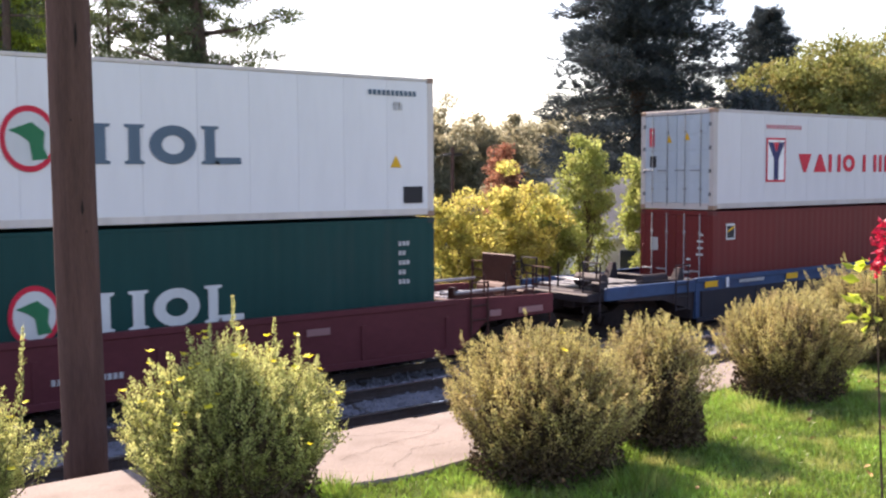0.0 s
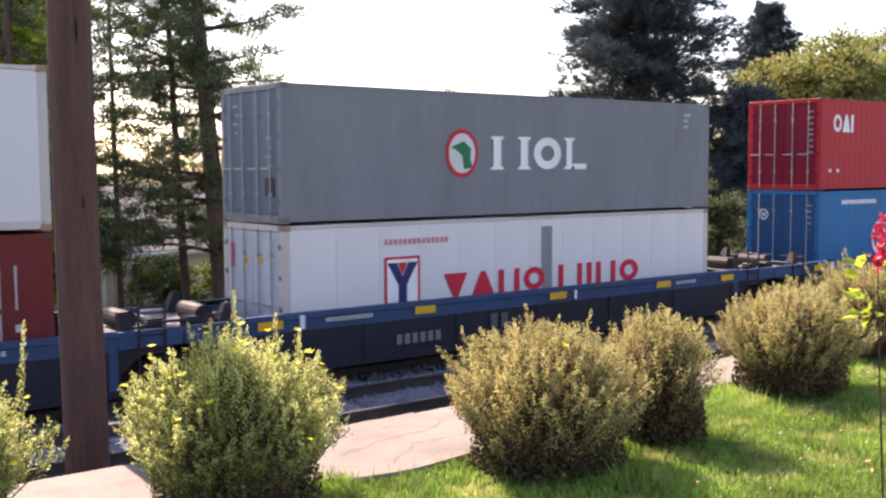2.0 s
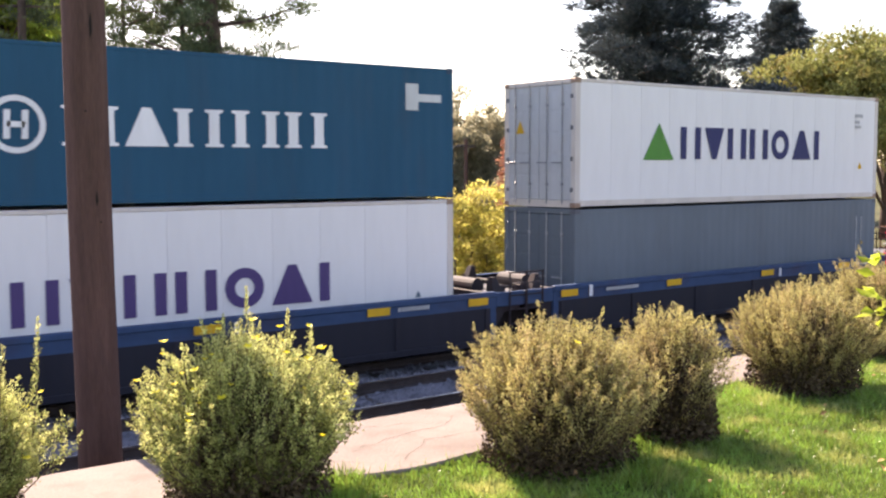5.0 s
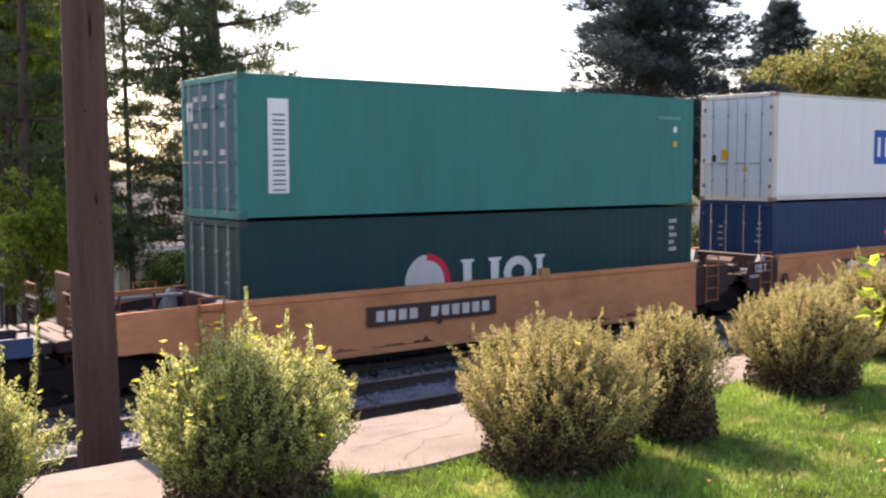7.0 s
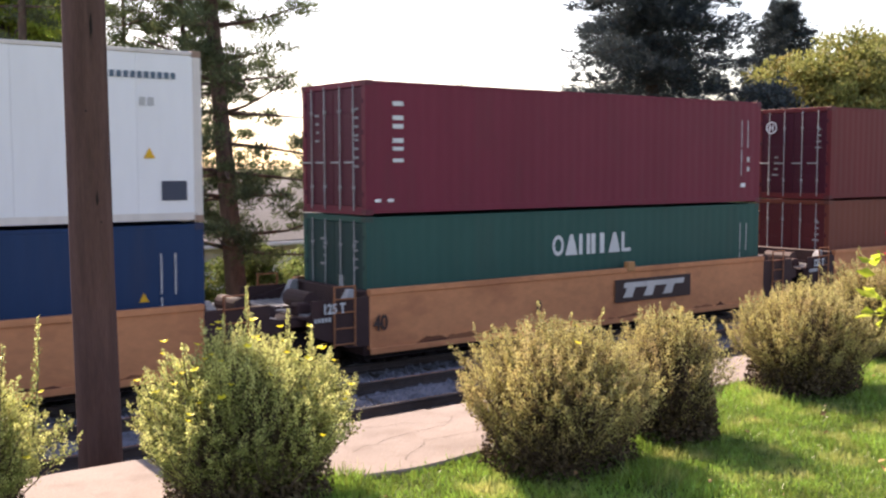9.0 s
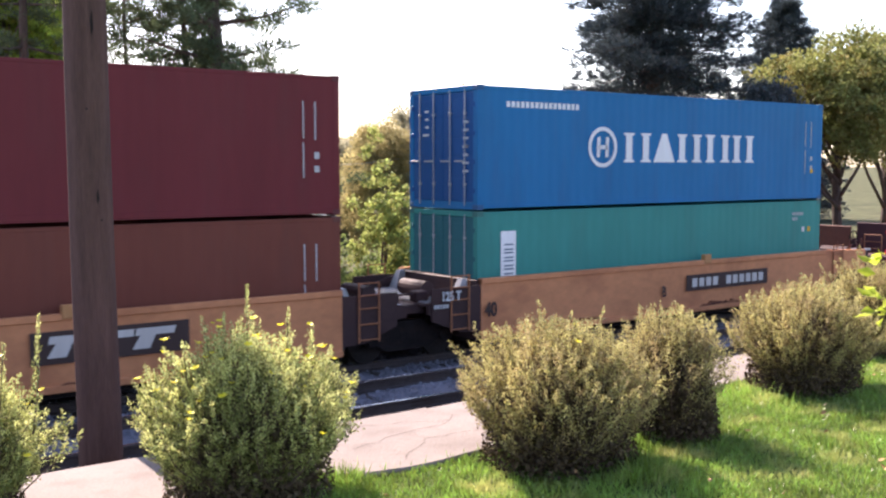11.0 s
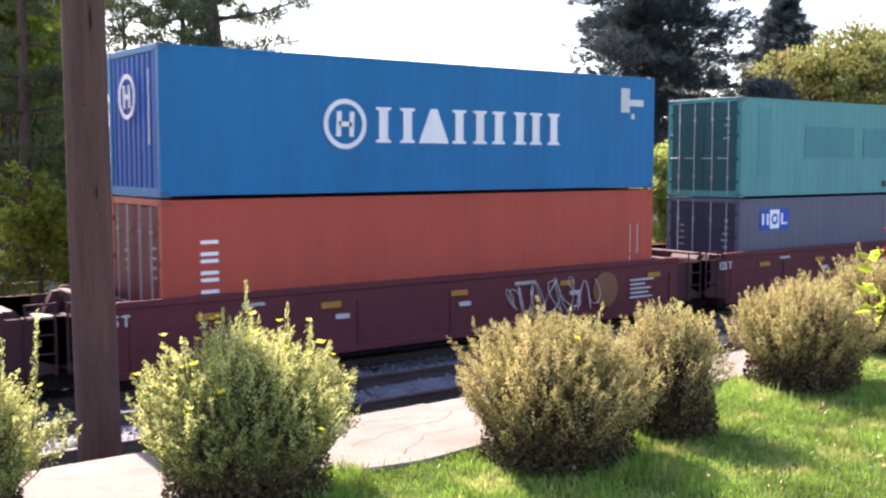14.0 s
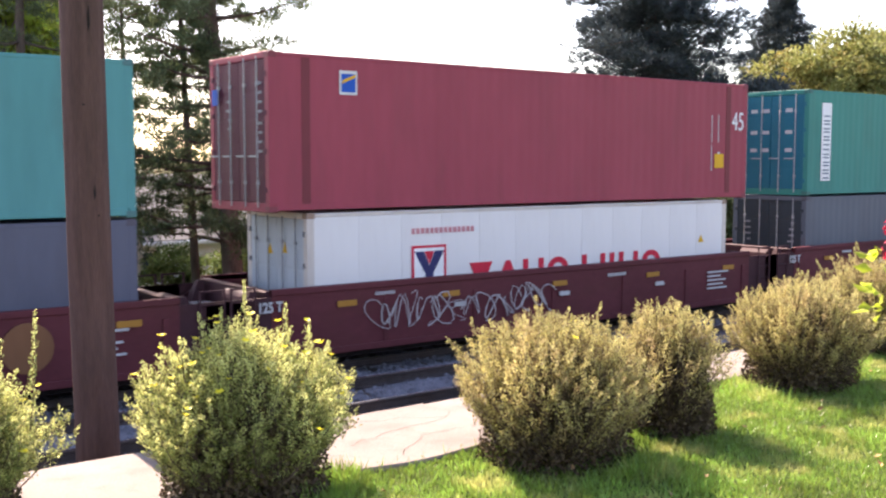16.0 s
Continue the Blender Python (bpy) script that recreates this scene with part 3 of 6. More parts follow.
def y_emblem(box, x, z, w, h):
    """Upright red-framed panel with a forked dark blue shape."""
    panel(box, "emblem", RED, x, z, x + w, z + h, NEAR - 0.012, "red-framed panel emblem with a forked dark blue shape")
    panel(box, "emblem_field", WHITE, x + w * 0.07, z + h * 0.045, x + w * 0.93, z + h * 0.955, NEAR - 0.016)
    q = [(0.38, 0.05), (0.62, 0.05), (0.62, 0.52), (0.93, 0.9), (0.66, 0.9), (0.5, 0.66), (0.34, 0.9), (0.07, 0.9), (0.38, 0.52)]
    part("emblem_fork", Build().prism([(x + a * w, z + b * h) for a, b in q], NEAR - 0.022, NEAR - 0.016), NAVY, box)
    part("emblem_wedge", Build().prism([(x + w * 0.36, z + h * 0.9), (x + w * 0.5, z + h * 0.68), (x + w * 0.64, z + h * 0.9)], NEAR - 0.022, NEAR - 0.016), RED, box)


def ring_emblem(box, x, z, r):
    """White ring with two slanted strokes."""
    part("emblem_ring", ring(x, z, r * 0.8, r, NEAR - 0.014), WHITE, box, "white ring emblem")
    for s in (-1, 1):
        part("emblem_stroke", Build().prism([(x + s * r * 0.3 - r * 0.13, z - r * 0.5), (x + s * r * 0.3 + r * 0.09, z - r * 0.5), (x + s * r * 0.3 + r * 0.13, z + r * 0.5), (x + s * r * 0.3 - r * 0.09, z + r * 0.5)], NEAR - 0.014, NEAR - 0.009), WHITE, box)
    part("emblem_stroke", Build().box(x - r * 0.3, NEAR - 0.014, z - r * 0.1, x + r * 0.3, NEAR - 0.009, z + r * 0.1), WHITE, box)


def ring_end(box, y, z, r):
    """The ring emblem on an end wall or door."""
    flat = ring(y, z, r * 0.8, r, 0.0, 24)
    bd = Build()
    bd.v, bd.f = [(-0.062 + q, p, s) for p, q, s in flat.v], flat.f
    part("emblem_ring", bd, WHITE, box, "white ring emblem")
    for s in (-1, 1):
        end_panel(box, "emblem_stroke", WHITE, y + s * r * 0.3 - r * 0.1, z - r * 0.5, y + s * r * 0.3 + r * 0.1, z + r * 0.5, -0.062)
    end_panel(box, "emblem_stroke", WHITE, y - r * 0.3, z - r * 0.1, y + r * 0.3, z + r * 0.1, -0.062)


def end_codes(box, h, mat, cols=((0.35, 0.8), (-0.75, 0.8)), seed=0):
    """Small print on the doors as bars."""
    rng = random.Random(seed)
    for y, top in cols:
        z = h * top
        for i in range(4):
            wd = rng.uniform(0.1, 0.22)
            end_panel(box, "print_bar", mat, y, z, y + wd, z + 0.05, 0.002)
            z -= 0.17


# each well wagon and what it carries
RIDE = []


def put_on(ob, x, z, y=TRACK_Y):
    """Remember where a thing rides on the train at the clip's start."""
    ob.matrix_basis = pose(x, y, z)
    RIDE.append((ob, x, y, z))
    return ob


def wheelset_mesh():
    bd = Build()
    for s in (-1, 1):
        y = s * 0.76
        bd.tube([(0, y - s * 0.0, 0.42), (0, y + s * 0.09, 0.42)], 0.42, 28)
        bd.tube([(0, y - s * 0.03, 0.42), (0, y, 0.42)], 0.445, 28)
        bd.tube([(0, y + s * 0.09, 0.42), (0, y + s * 0.13, 0.42)], 0.14, 14)
    bd.tube([(0, -0.85, 0.42), (0, 0.85, 0.42)], 0.08, 12)
    return bd.mesh("wheelset")


WHEELSET = wheelset_mesh()


def bogie(parent, x):
    """Two-axle truck: side frames, springs, wheels."""
    fr = Build()
    for s in (-1, 1):
        y = s * 0.98
        q = [(-1.1, 0.52), (-1.02, 0.62), (-0.6, 0.66), (-0.35, 0.8), (0.35, 0.8), (0.6, 0.66), (1.02, 0.62), (1.1, 0.52), (1.02, 0.36), (0.75, 0.36), (0.5, 0.22), (-0.5, 0.22), (-0.75, 0.36), (-1.02, 0.36)]
        fr.prism([(x + a, b) for a, b in q], y - 0.06, y + 0.06)
        for k in (-0.16, 0, 0.16):
            fr.tube([(x + k, y - s * 0 - 0.0, 0.3), (x + k, y, 0.6)], 0.07, 8)
        for k in (-0.87, 0.87):
            fr.tube([(x + k, y + s * 0.05, 0.45), (x + k, y + s * 0.13, 0.45)], 0.12, 10)
    fr.box(x - 0.2, -1.0, 0.5, x + 0.2, 1.0, 0.78)
    t = part("truck_frame", fr, M_STEEL, parent, "dark greasy steel truck frame")
    for k in (-0.87, 0.87):
        w = part("wheelset", WHEELSET, M_WHEEL, t)
        w.location = (x + k, 0, 0)


def well_wagon(label, rgb, x0, x1, top, bottom, left_truck, right_truck, dark_end, style, deck=1.15, left_ext=0.0, right_ext=0.0, slope=0.0):
    """A well wagon unit. Own space: x along, y across, z from rail top. Side walls x0..x1 hold the container."""
    car = thing("well_wagon", pose(0, 0, 0), label, "freight wagon", "well wagons of the train")
    mat, dmat = wagon_paint(rgb), wagon_paint(dark_end)
    hw = 1.5
    for s in (-1, 1):
        y = s * hw
        inner = y - s * 0.1
        a0, a1 = x0 - left_ext, x1 + right_ext
        # side wall, cut up towards a long end where a truck sits
        q = [(x0, bottom), (x1, bottom)]
        q += [(x1 + 0.15, bottom), (x1 + 0.75, bottom + 0.5), (a1, bottom + 0.55), (a1, top - 0.06), (x1 + 0.1, top)] if right_ext > 0.5 else [(x1, top)]
        q += [(x0 - 0.1, top), (a0, top - 0.05), (a0, bottom + 0.42), (x0 - left_ext * 0.75, bottom + 0.42)] if left_ext > 0.5 else [(x0, top)]
        wall = Build().prism(q, min(y, inner), max(y, inner))
        side = part("side_sill", wall, mat, car)
        if style == "blue":
            part("lower_side", Build().box(x0 + 0.15, min(y - s * 0.04, y + s * 0.004), bottom + 0.02, x1 - 0.15, max(y - s * 0.04, y + s * 0.004), bottom + 0.68), paint((0.026, 0.026, 0.036), 0.6), side, "grimy slate-dark lower side")
        if style != "yellow":
            post = Build().box(-0.05, min(y, y + s * 0.03), bottom + 0.02, 0.05, max(y, y + s * 0.03), top - 0.32).mesh("side_post")
            for i in range(7):
                part("side_post", post, paint((0.026, 0.026, 0.036), 0.6) if style == "blue" else mat, side).location = (x0 + 0.25 + (x1 - x0 - 0.5) * i / 6, 0, 0)
        part("bottom_chord", Build().cbox(x0, min(y, y + s * 0.05), bottom - 0.09, x1, max(y, y + s * 0.05), bottom + 0.03, 0.01), mat if style != "blue" else paint((0.026, 0.026, 0.036), 0.6), side)
        part("top_chord", Build().cbox(x0, min(inner, y + s * 0.035), top - 0.1, x1, max(inner, y + s * 0.035), top + 0.012, 0.012), mat, side)
    fl = Build().box(x0, -1.3, 0.2, x1, 1.3, 0.34)
    part("well_floor", fl, M_STEEL, car)
    for a, b, has, ext in ((x0, left_truck, left_truck is not None, -1), (x1, right_truck, right_truck is not None, 1)):
        if not has:
            continue
        lo, hi = min(a, b), max(a, b)
        # end bulkhead and the deck over the truck
        e = Build()
        e.cbox(a - 0.08, -1.42, 0.3, a + 0.08, 1.42, top - 0.02, 0.02)
        e.cbox(lo, -0.45, deck - 0.42, hi, 0.45, deck, 0.03)
        e.cbox(lo + (hi - lo) * 0.1, -1.38, deck - 0.06, hi - (hi - lo) * 0.1, 1.38, deck, 0.015)
        e.cbox(b - 0.3, -1.2, deck - 0.22, b + 0.3, 1.2, deck - 0.02, 0.03)
        for s in (-1, 1):
            e.prism([(a, 0.5), (a, top - 0.1), (a + (b - a) * 0.85, deck), (a + (b - a) * 0.85, deck - 0.22), (a + (b - a) * 0.35, deck - 0.3)], s * 1.4 - 0.04, s * 1.4 + 0.04)
        part("end_platform", e, dmat, car, "dark grimy end platform")
        grate = Build()
        for i in range(6):
            k = lo + (hi - lo) * (0.15 + 0.12 * i)
            grate.box(k, -1.36, deck + 0.005, k + (hi - lo) * 0.07, 1.36, deck + 0.03)
        part("walkway_grating", grate, M_BRIGHT, car, "pale galvanised walkway grating")
        # brake gear: reservoir, hoses, valves
        g = Build()
        g.tube([(b - ext * 0.7, -0.75, deck + 0.2), (b - ext * 0.7, 0.1, deck + 0.2)], 0.17, 14)
        g.tube([(a + ext * 0.2, -1.2, deck + 0.12), (b, -0.9, deck + 0.16)], 0.025, 6)
        g.cbox(b - ext * 0.35 - 0.15, -1.1, deck, b - ext * 0.35 + 0.15, -0.8, deck + 0.22, 0.03)
        part("brake_gear", g, dmat, car, "brake reservoir and pipework")
        for s in (-1, 1):
            cone = Build().add([(a + ext * 0.3 - 0.16, s * 1.12 - 0.14, deck), (a + ext * 0.3 + 0.16, s * 1.12 - 0.14, deck), (a + ext * 0.3 + 0.16, s * 1.12 + 0.14, deck), (a + ext * 0.3 - 0.16, s * 1.12 + 0.14, deck),
                                (a + ext * 0.2 - 0.06, s * 1.12 - 0.07, deck + 0.42), (a + ext * 0.2 + 0.06, s * 1.12 - 0.07, deck + 0.42), (a + ext * 0.2 + 0.06, s * 1.12 + 0.07, deck + 0.42), (a + ext * 0.2 - 0.06, s * 1.12 + 0.07, deck + 0.42)],
                               [(0, 1, 5, 4), (1, 2, 6, 5), (2, 3, 7, 6), (3, 0, 4, 7), (4, 5, 6, 7)])
            part("container_guide", cone, M_BRIGHT if style == "yellow" else dmat, car, "pale worn container guide" if style == "yellow" else "")
            if style != "blue":
                sk = Build().prism([(a, bottom + 0.08), (a, top - 0.12), (a + ext * 1.25, top - 0.12), (a + ext * 1.25, deck - 0.35), (a + ext * 0.5, bottom + 0.1)], s * 1.47 - 0.02, s * 1.47 + 0.02)
                if not (ext < 0 and left_ext > 0.5) and not (ext > 0 and right_ext > 0.5):
                    part("end_skirt", sk, dmat, car, "dark end skirt plate")
        long_end = abs(b - a) > 2.4
        if long_end:
            if style == "blue":
                for y in (-0.9, -0.35, 0.4, 0.95):
                    part("brake_post", Build().tube([(b - ext * 0.3, y, deck), (b - ext * 0.3, y, deck + 0.62)], 0.022, 6), M_STEEL, car, "thin dark brake post")
                part("step_plate", Build().cbox(b - ext * 0.5 - 0.2, -0.6, deck + 0.2, b - ext * 0.5 + 0.2, 0.5, deck + 0.23, 0.006), M_BRIGHT, car, "pale step plate")
            else:
                panel_mat = wagon_paint((0.11, 0.045, 0.035)) if style == "yellow" else dmat
                stand = part("end_panel", Build().cbox(b - ext * 0.25 - 0.03, -0.55, deck, b - ext * 0.25 + 0.03, 0.6, deck + 0.95, 0.02), panel_mat, car, "upright rust-brown end panel")
                rim = [(b - ext * 0.25 + 0.2 * math.cos(q * math.pi / 8), -0.62, deck + 0.62 + 0.2 * math.sin(q * math.pi / 8)) for q in range(17)]
                wheel = Build().tube(rim, 0.02, 6)
                for q in (0, 4, 8, 12):
                    wheel.tube([rim[q], (b - ext * 0.25, -0.6, deck + 0.62)], 0.013, 5)
                part("hand_brake_wheel", wheel, M_STEEL, stand, "dark spoked hand brake wheel")
                # pale pipes added for the sunlit streaks along the deck
                for y, z in ((-1.25, 0.62), (-0.75, 0.5), (0.7, 0.7)):
                    part("deck_pipe", Build().tube([(a + ext * 0.15, y, deck + z * 0.5), (b - ext * 0.4, y, deck + z * 0.5)], 0.035, 8), M_BRIGHT, car, "pale deck pipe for a sunlit streak")
                for k, y in ((0.9, -1.3), (1.5, -1.3), (2.1, -1.3)):
                    part("deck_post", Build().tube([(a + ext * k, y, deck - 0.3), (a + ext * k, y, deck + 0.66)], 0.022, 6), panel_mat, car)
            part("air_tank", Build().tube([(a + ext * 0.5, -0.9, deck + 0.16), (a + ext * 1.4, -0.9, deck + 0.16)], 0.13, 16), dmat, car, "dark brake air tank", smooth=False)
            for s in (-1, 1):
                rl = Build()
                for k in (0.0, 0.55):
                    rl.tube([(b + ext * 0.05, s * (1.35 - k), deck - 0.5), (b + ext * 0.05, s * (1.35 - k), deck + 0.72)], 0.025, 6)
                for z in (-0.3, 0.0, 0.3, 0.5, 0.7):
                    rl.tube([(b + ext * 0.05, s * 1.35, deck + z), (b + ext * 0.05, s * 0.8, deck + z)], 0.02, 6)
                part("end_railing", rl, wagon_paint((0.2, 0.085, 0.05)) if style == "yellow" else dmat, car, "steel end railing")
            coup = Build().cbox(min(b, b + ext * 0.75), -0.12, 0.68, max(b, b + ext * 0.75), 0.12, 0.95, 0.03).cbox(min(b + ext * 0.6, b + ext * 0.95), -0.2, 0.62, max(b + ext * 0.6, b + ext * 0.95), 0.2, 1.0, 0.06)
            part("coupler", coup, M_STEEL, car, "dark cast coupler")
        if style == "blue":
            for s in (-1, 1):
                part("end_sill", Build().cbox(min(a + ext * 0.004, b - ext * 0.02), s * 1.45 - 0.05, top - 0.32, max(a + ext * 0.004, b - ext * 0.02), s * 1.45 + 0.05, top - 0.02, 0.015), mat, car)
                if not long_end:
                    part("end_step", Build().cbox(b - ext * 0.55 - 0.25, s * 1.25 - 0.12, deck + 0.04, b - ext * 0.55 + 0.25, s * 1.25 + 0.12, deck + 0.09, 0.01), M_BRIGHT, car, "pale end step")
        for s in (-1, 1):
            rails = Build()
            xa, xb = a + ext * 0.35, a + ext * 0.8
            for k in (xa, xb):
                rails.tube([(k, s * 1.54, 0.55), (k, s * 1.54, deck + 0.55)], 0.02, 6)
            for z in (0.6, 0.9, 1.2, deck + 0.3, deck + 0.53):
                rails.tube([(xa, s * 1.54, z), (xb, s * 1.54, z)], 0.016, 6)
            part("grab_ladder", rails, dmat if style != "yellow" else wagon_paint((0.34, 0.14, 0.07)), car, "steel grab ladder")
    return car


def reflectors(car, xs, z, mat, w=0.45, h=0.14):
    for x in xs:
        part("reflector", Build().box(x, -1.548, z, x + w, -1.535, z + h), mat, car, "yellow reflector plate")


def word_yang(box, x, z):
    """Red lettering bars beside the forked panel emblem; x, z: the emblem's lower corner."""
    y_emblem(box, x, z, 0.86, 1.18)
    small = paint((0.6, 0.25, 0.28), 0.6)
    small_codes(box, small, x, z + 1.42, ((14, 0.11),))
    bar_word(box, RED, x + 1.47, z + 0.26, 0.5, "vano", (0.62, 0.62, 0.6, 0.62), 0.12, stroke=0.27)
    bar_word(box, RED, x + 4.72, z + 0.26, 0.5, "nino", (0.74, 0.18, 0.64, 0.64), 0.14, stroke=0.27)


def upright_codes(box, x=11.35, mat=None):
    m = mat or FADED
    panel(box, "print_bar", m, x, 0.7, x + 0.025, 1.35)
    panel(box, "print_bar", m, x, 1.42, x + 0.025, 2.1)
    panel(box, "print_bar", m, x + 0.25, 1.4, x + 0.275, 2.1)
    for z in (0.8, 1.05):
        panel(box, "print_bar", m, x + 0.24, z, x + 0.34, z + 0.12)


def ring_word(box, x, z, h=0.66, length=4.68, r=0.46):
    """White ring emblem and six lettering bars after it; x: the first letter, z: the foot of the letters."""
    ring_emblem(box, x - 0.76, z + h * 0.5, r)
    w = [length * k for k in (0.165, 0.16, 0.16, 0.1, 0.08, 0.155)]
    bar_word(box, WHITE, x, z, h, "naniin", w, (length - sum(w)) / 5, stroke=0.3, serif=0.07)


def size_badge(box, x, z, s, field=None):
    panel(box, "badge", OFFWHITE, x, z, x + s, z + s * 1.15, label="small square badge")
    panel(box, "badge_field", field or BLACK, x + s * 0.1, z + s * 0.12, x + s * 0.9, z + s * 1.0, NEAR - 0.012)
    part("badge_sweep", Build().prism([(x + s * 0.1, z + s * 0.5), (x + s * 0.9, z + s * 0.85), (x + s * 0.9, z + s * 1.0), (x + s * 0.2, z + s * 0.7)], NEAR - 0.018, NEAR - 0.012), YELLOW, box)


def name_strip(box, x, z, w, h):
    """White upright strip with a column of dark bars."""
    panel(box, "name_strip", WHITE, x, z, x + w, z + h, NEAR - 0.01, "white upright strip with dark lettering bars")
    bar_column(box, SLATE, x + w * 0.22, z + h * 0.84, w * 0.6, [h * 0.08] * 4, h * 0.022, NEAR - 0.015)
    bar_column(box, SLATE, x + w * 0.22, z + h * 0.41, w * 0.6, [h * 0.08] * 4, h * 0.022, NEAR - 0.015)


def three_panel(box, x, z, w, h):
    for i in range(3):
        panel(box, "emblem_panel", (BLUE, WHITE, BLUE)[i], x + i * w / 3, z, x + (i + 1) * w / 3, z + h, NEAR - 0.012, "blue and white three-panel emblem")
        bar_word(box, (WHITE, BLUE, WHITE)[i], x + i * w / 3 + w * 0.06, z + h * 0.2, h * 0.6, "nol"[i], (w * 0.22,), 0, NEAR - 0.018, 0.28)
    panel(box, "emblem_edge", BLUE, x, z + h, x + w, z + h + 0.025, NEAR - 0.012)
    panel(box, "emblem_edge", BLUE, x, z - 0.025, x + w, z, NEAR - 0.012)


def mark_a(lo, up):
    for box, mat, zz, zr, r in ((up, SLATE, 1.03, 1.42, 0.52), (lo, OFFWHITE, 0.98, 1.36, 0.48)):
        bar_word(box, mat, 5.28, zz, 0.66, "nol", (0.78, 0.84, 0.68), 0.16, stroke=0.27, serif=0.07)
        bird_emblem(box, 4.27, zr, r)
    small_codes(up, SLATE, 10.62, 2.38, ((11, 0.1),))
    small_codes(up, FADED, 11.2, 2.2, ((3, 0.06), (2, 0.12)))
    triangle(up, YELLOW, 11.25, 0.98, 0.26)
    panel(up, "data_plate", BLACK, 11.43, 0.27, 11.9, 0.6, label="black data plate")
    for i in range(5):
        small_codes(lo, FADED, 11.3, 2.15 - i * 0.19, ((3 - i % 2, 0.09),))


def mark_b(lo, up):
    word_yang(up, 2.2, 0.7)
    size_badge(lo, 0.54, 1.84, 0.36)
    triangle(lo, YELLOW, 11.04, 1.75, 0.13)
    upright_codes(lo)
    triangle(up, YELLOW, 10.8, 1.62, 0.18)
    panel(up, "scrape", SLATE, 8.62, 0.45, 8.65, 0.9, label="dark scrape")
    triangle_end(up, 0.25, 1.75)
    triangle_end(up, -0.35, 1.8)
    end_panel(up, "emblem", RED, 0.75, 1.65, 0.92, 2.15, 0.004)
    end_panel(up, "data_plate", BLACK, 0.68, 1.1, 0.9, 1.4, 0.004)
    end_codes(lo, LOW, OFFWHITE, ((-0.9, 0.75), (-0.5, 0.5)), 14)
    end_panel(lo, "print_block", FADED, 0.6, 1.5, 0.85, 1.85, 0.004)


def triangle_end(box, y, z, s=0.2):
    bd = Build().add([(0.003, y - s / 2, z), (0.003, y + s / 2, z), (0.003, y, z + s), (0.009, y - s / 2, z), (0.009, y + s / 2, z), (0.009, y, z + s)], [(0, 1, 2), (5, 4, 3), (0, 3, 4, 1), (1, 4, 5, 2), (2, 5, 3, 0)])
    part("warning_mark", bd, YELLOW, box, "warning triangle")


def mark_c(lo, up):
    word_yang(lo, 2.24, 0.66)
    panel(lo, "scuff", paint((0.25, 0.25, 0.27), 0.7), 6.44, 0.87, 6.76, 2.3, NEAR - 0.005, label="grey scuffed stripe")
    bird_emblem(up, 4.2, 1.32, 0.5)
    bar_word(up, WHITE, 5.05, 0.98, 0.7, "nol", (0.98, 0.82, 0.62), 0.17, stroke=0.27, serif=0.07)
    small_codes(up, FADED, 11.2, 2.25, ((3, 0.08), (2, 0.08), (3, 0.06)))
    end_panel(up, "vent_plate", BLACK, -0.95, 0.5, -0.55, 0.85, 0.004, label="dark plate")
    end_codes(up, LOW, PRINT, ((0.5, 0.85), (-0.85, 0.6)), 15)
    triangle_end(lo, 0.25, 1.75)
    triangle_end(lo, -0.35, 1.8)
    end_panel(lo, "emblem", RED, 0.75, 1.65, 0.92, 2.15, 0.004)


def mark_d(lo, up):
    ring_word(lo, 4.02, 1.13, 0.68, 5.58, 0.54)
    small_codes(lo, WHITE, 1.1, 2.5, ((14, 0.125),))
    upright_codes(lo)
    triangle(lo, YELLOW, 11.65, 0.75, 0.18)
    bar_word(up, WHITE, 0.58, 1.65, 0.5, "oai", (0.42, 0.4, 0.12), 0.04, stroke=0.3)
    soot = paint((0.27, 0.022, 0.032), 0.8)
    g = random.Random(5)
    for j in range(9):
        q = []
        cx, cz = 4.83 + g.uniform(-0.55, 0.55), 1.7 + g.uniform(-0.16, 0.16)
        for i in range(14):
            a = 2 * math.pi * i / 14
            q.append((cx + math.cos(a) * g.uniform(0.2, 0.35), cz + math.sin(a) * g.uniform(0.05, 0.13)))
        part("soot_patch", Build().prism(q, NEAR - 0.0075 - 0.0006 * j, NEAR - 0.003), soot, up, "dark sooty patch")
    small_codes(up, FADED, 11.0, 2.12, ((8, 0.09), (4, 0.07)))
    panel(up, "print_bar", WHITE, 11.7, 1.5, 11.82, 1.67)
    panel(up, "print_bar", WHITE, 11.7, 1.25, 11.78, 1.37)
    for x in (0.4, 0.8):
        panel(up, "print_bar", WHITE, x, 0.5, x + 0.12, 0.6)
    end_codes(up, LOW, PRINT, ((-0.95, 0.85), (-0.95, 0.6)), 3)
    end_codes(lo, HIGH, PRINT, ((-0.95, 0.85),), 4)
    ring_end(lo, 0.6, 2.2, 0.16)


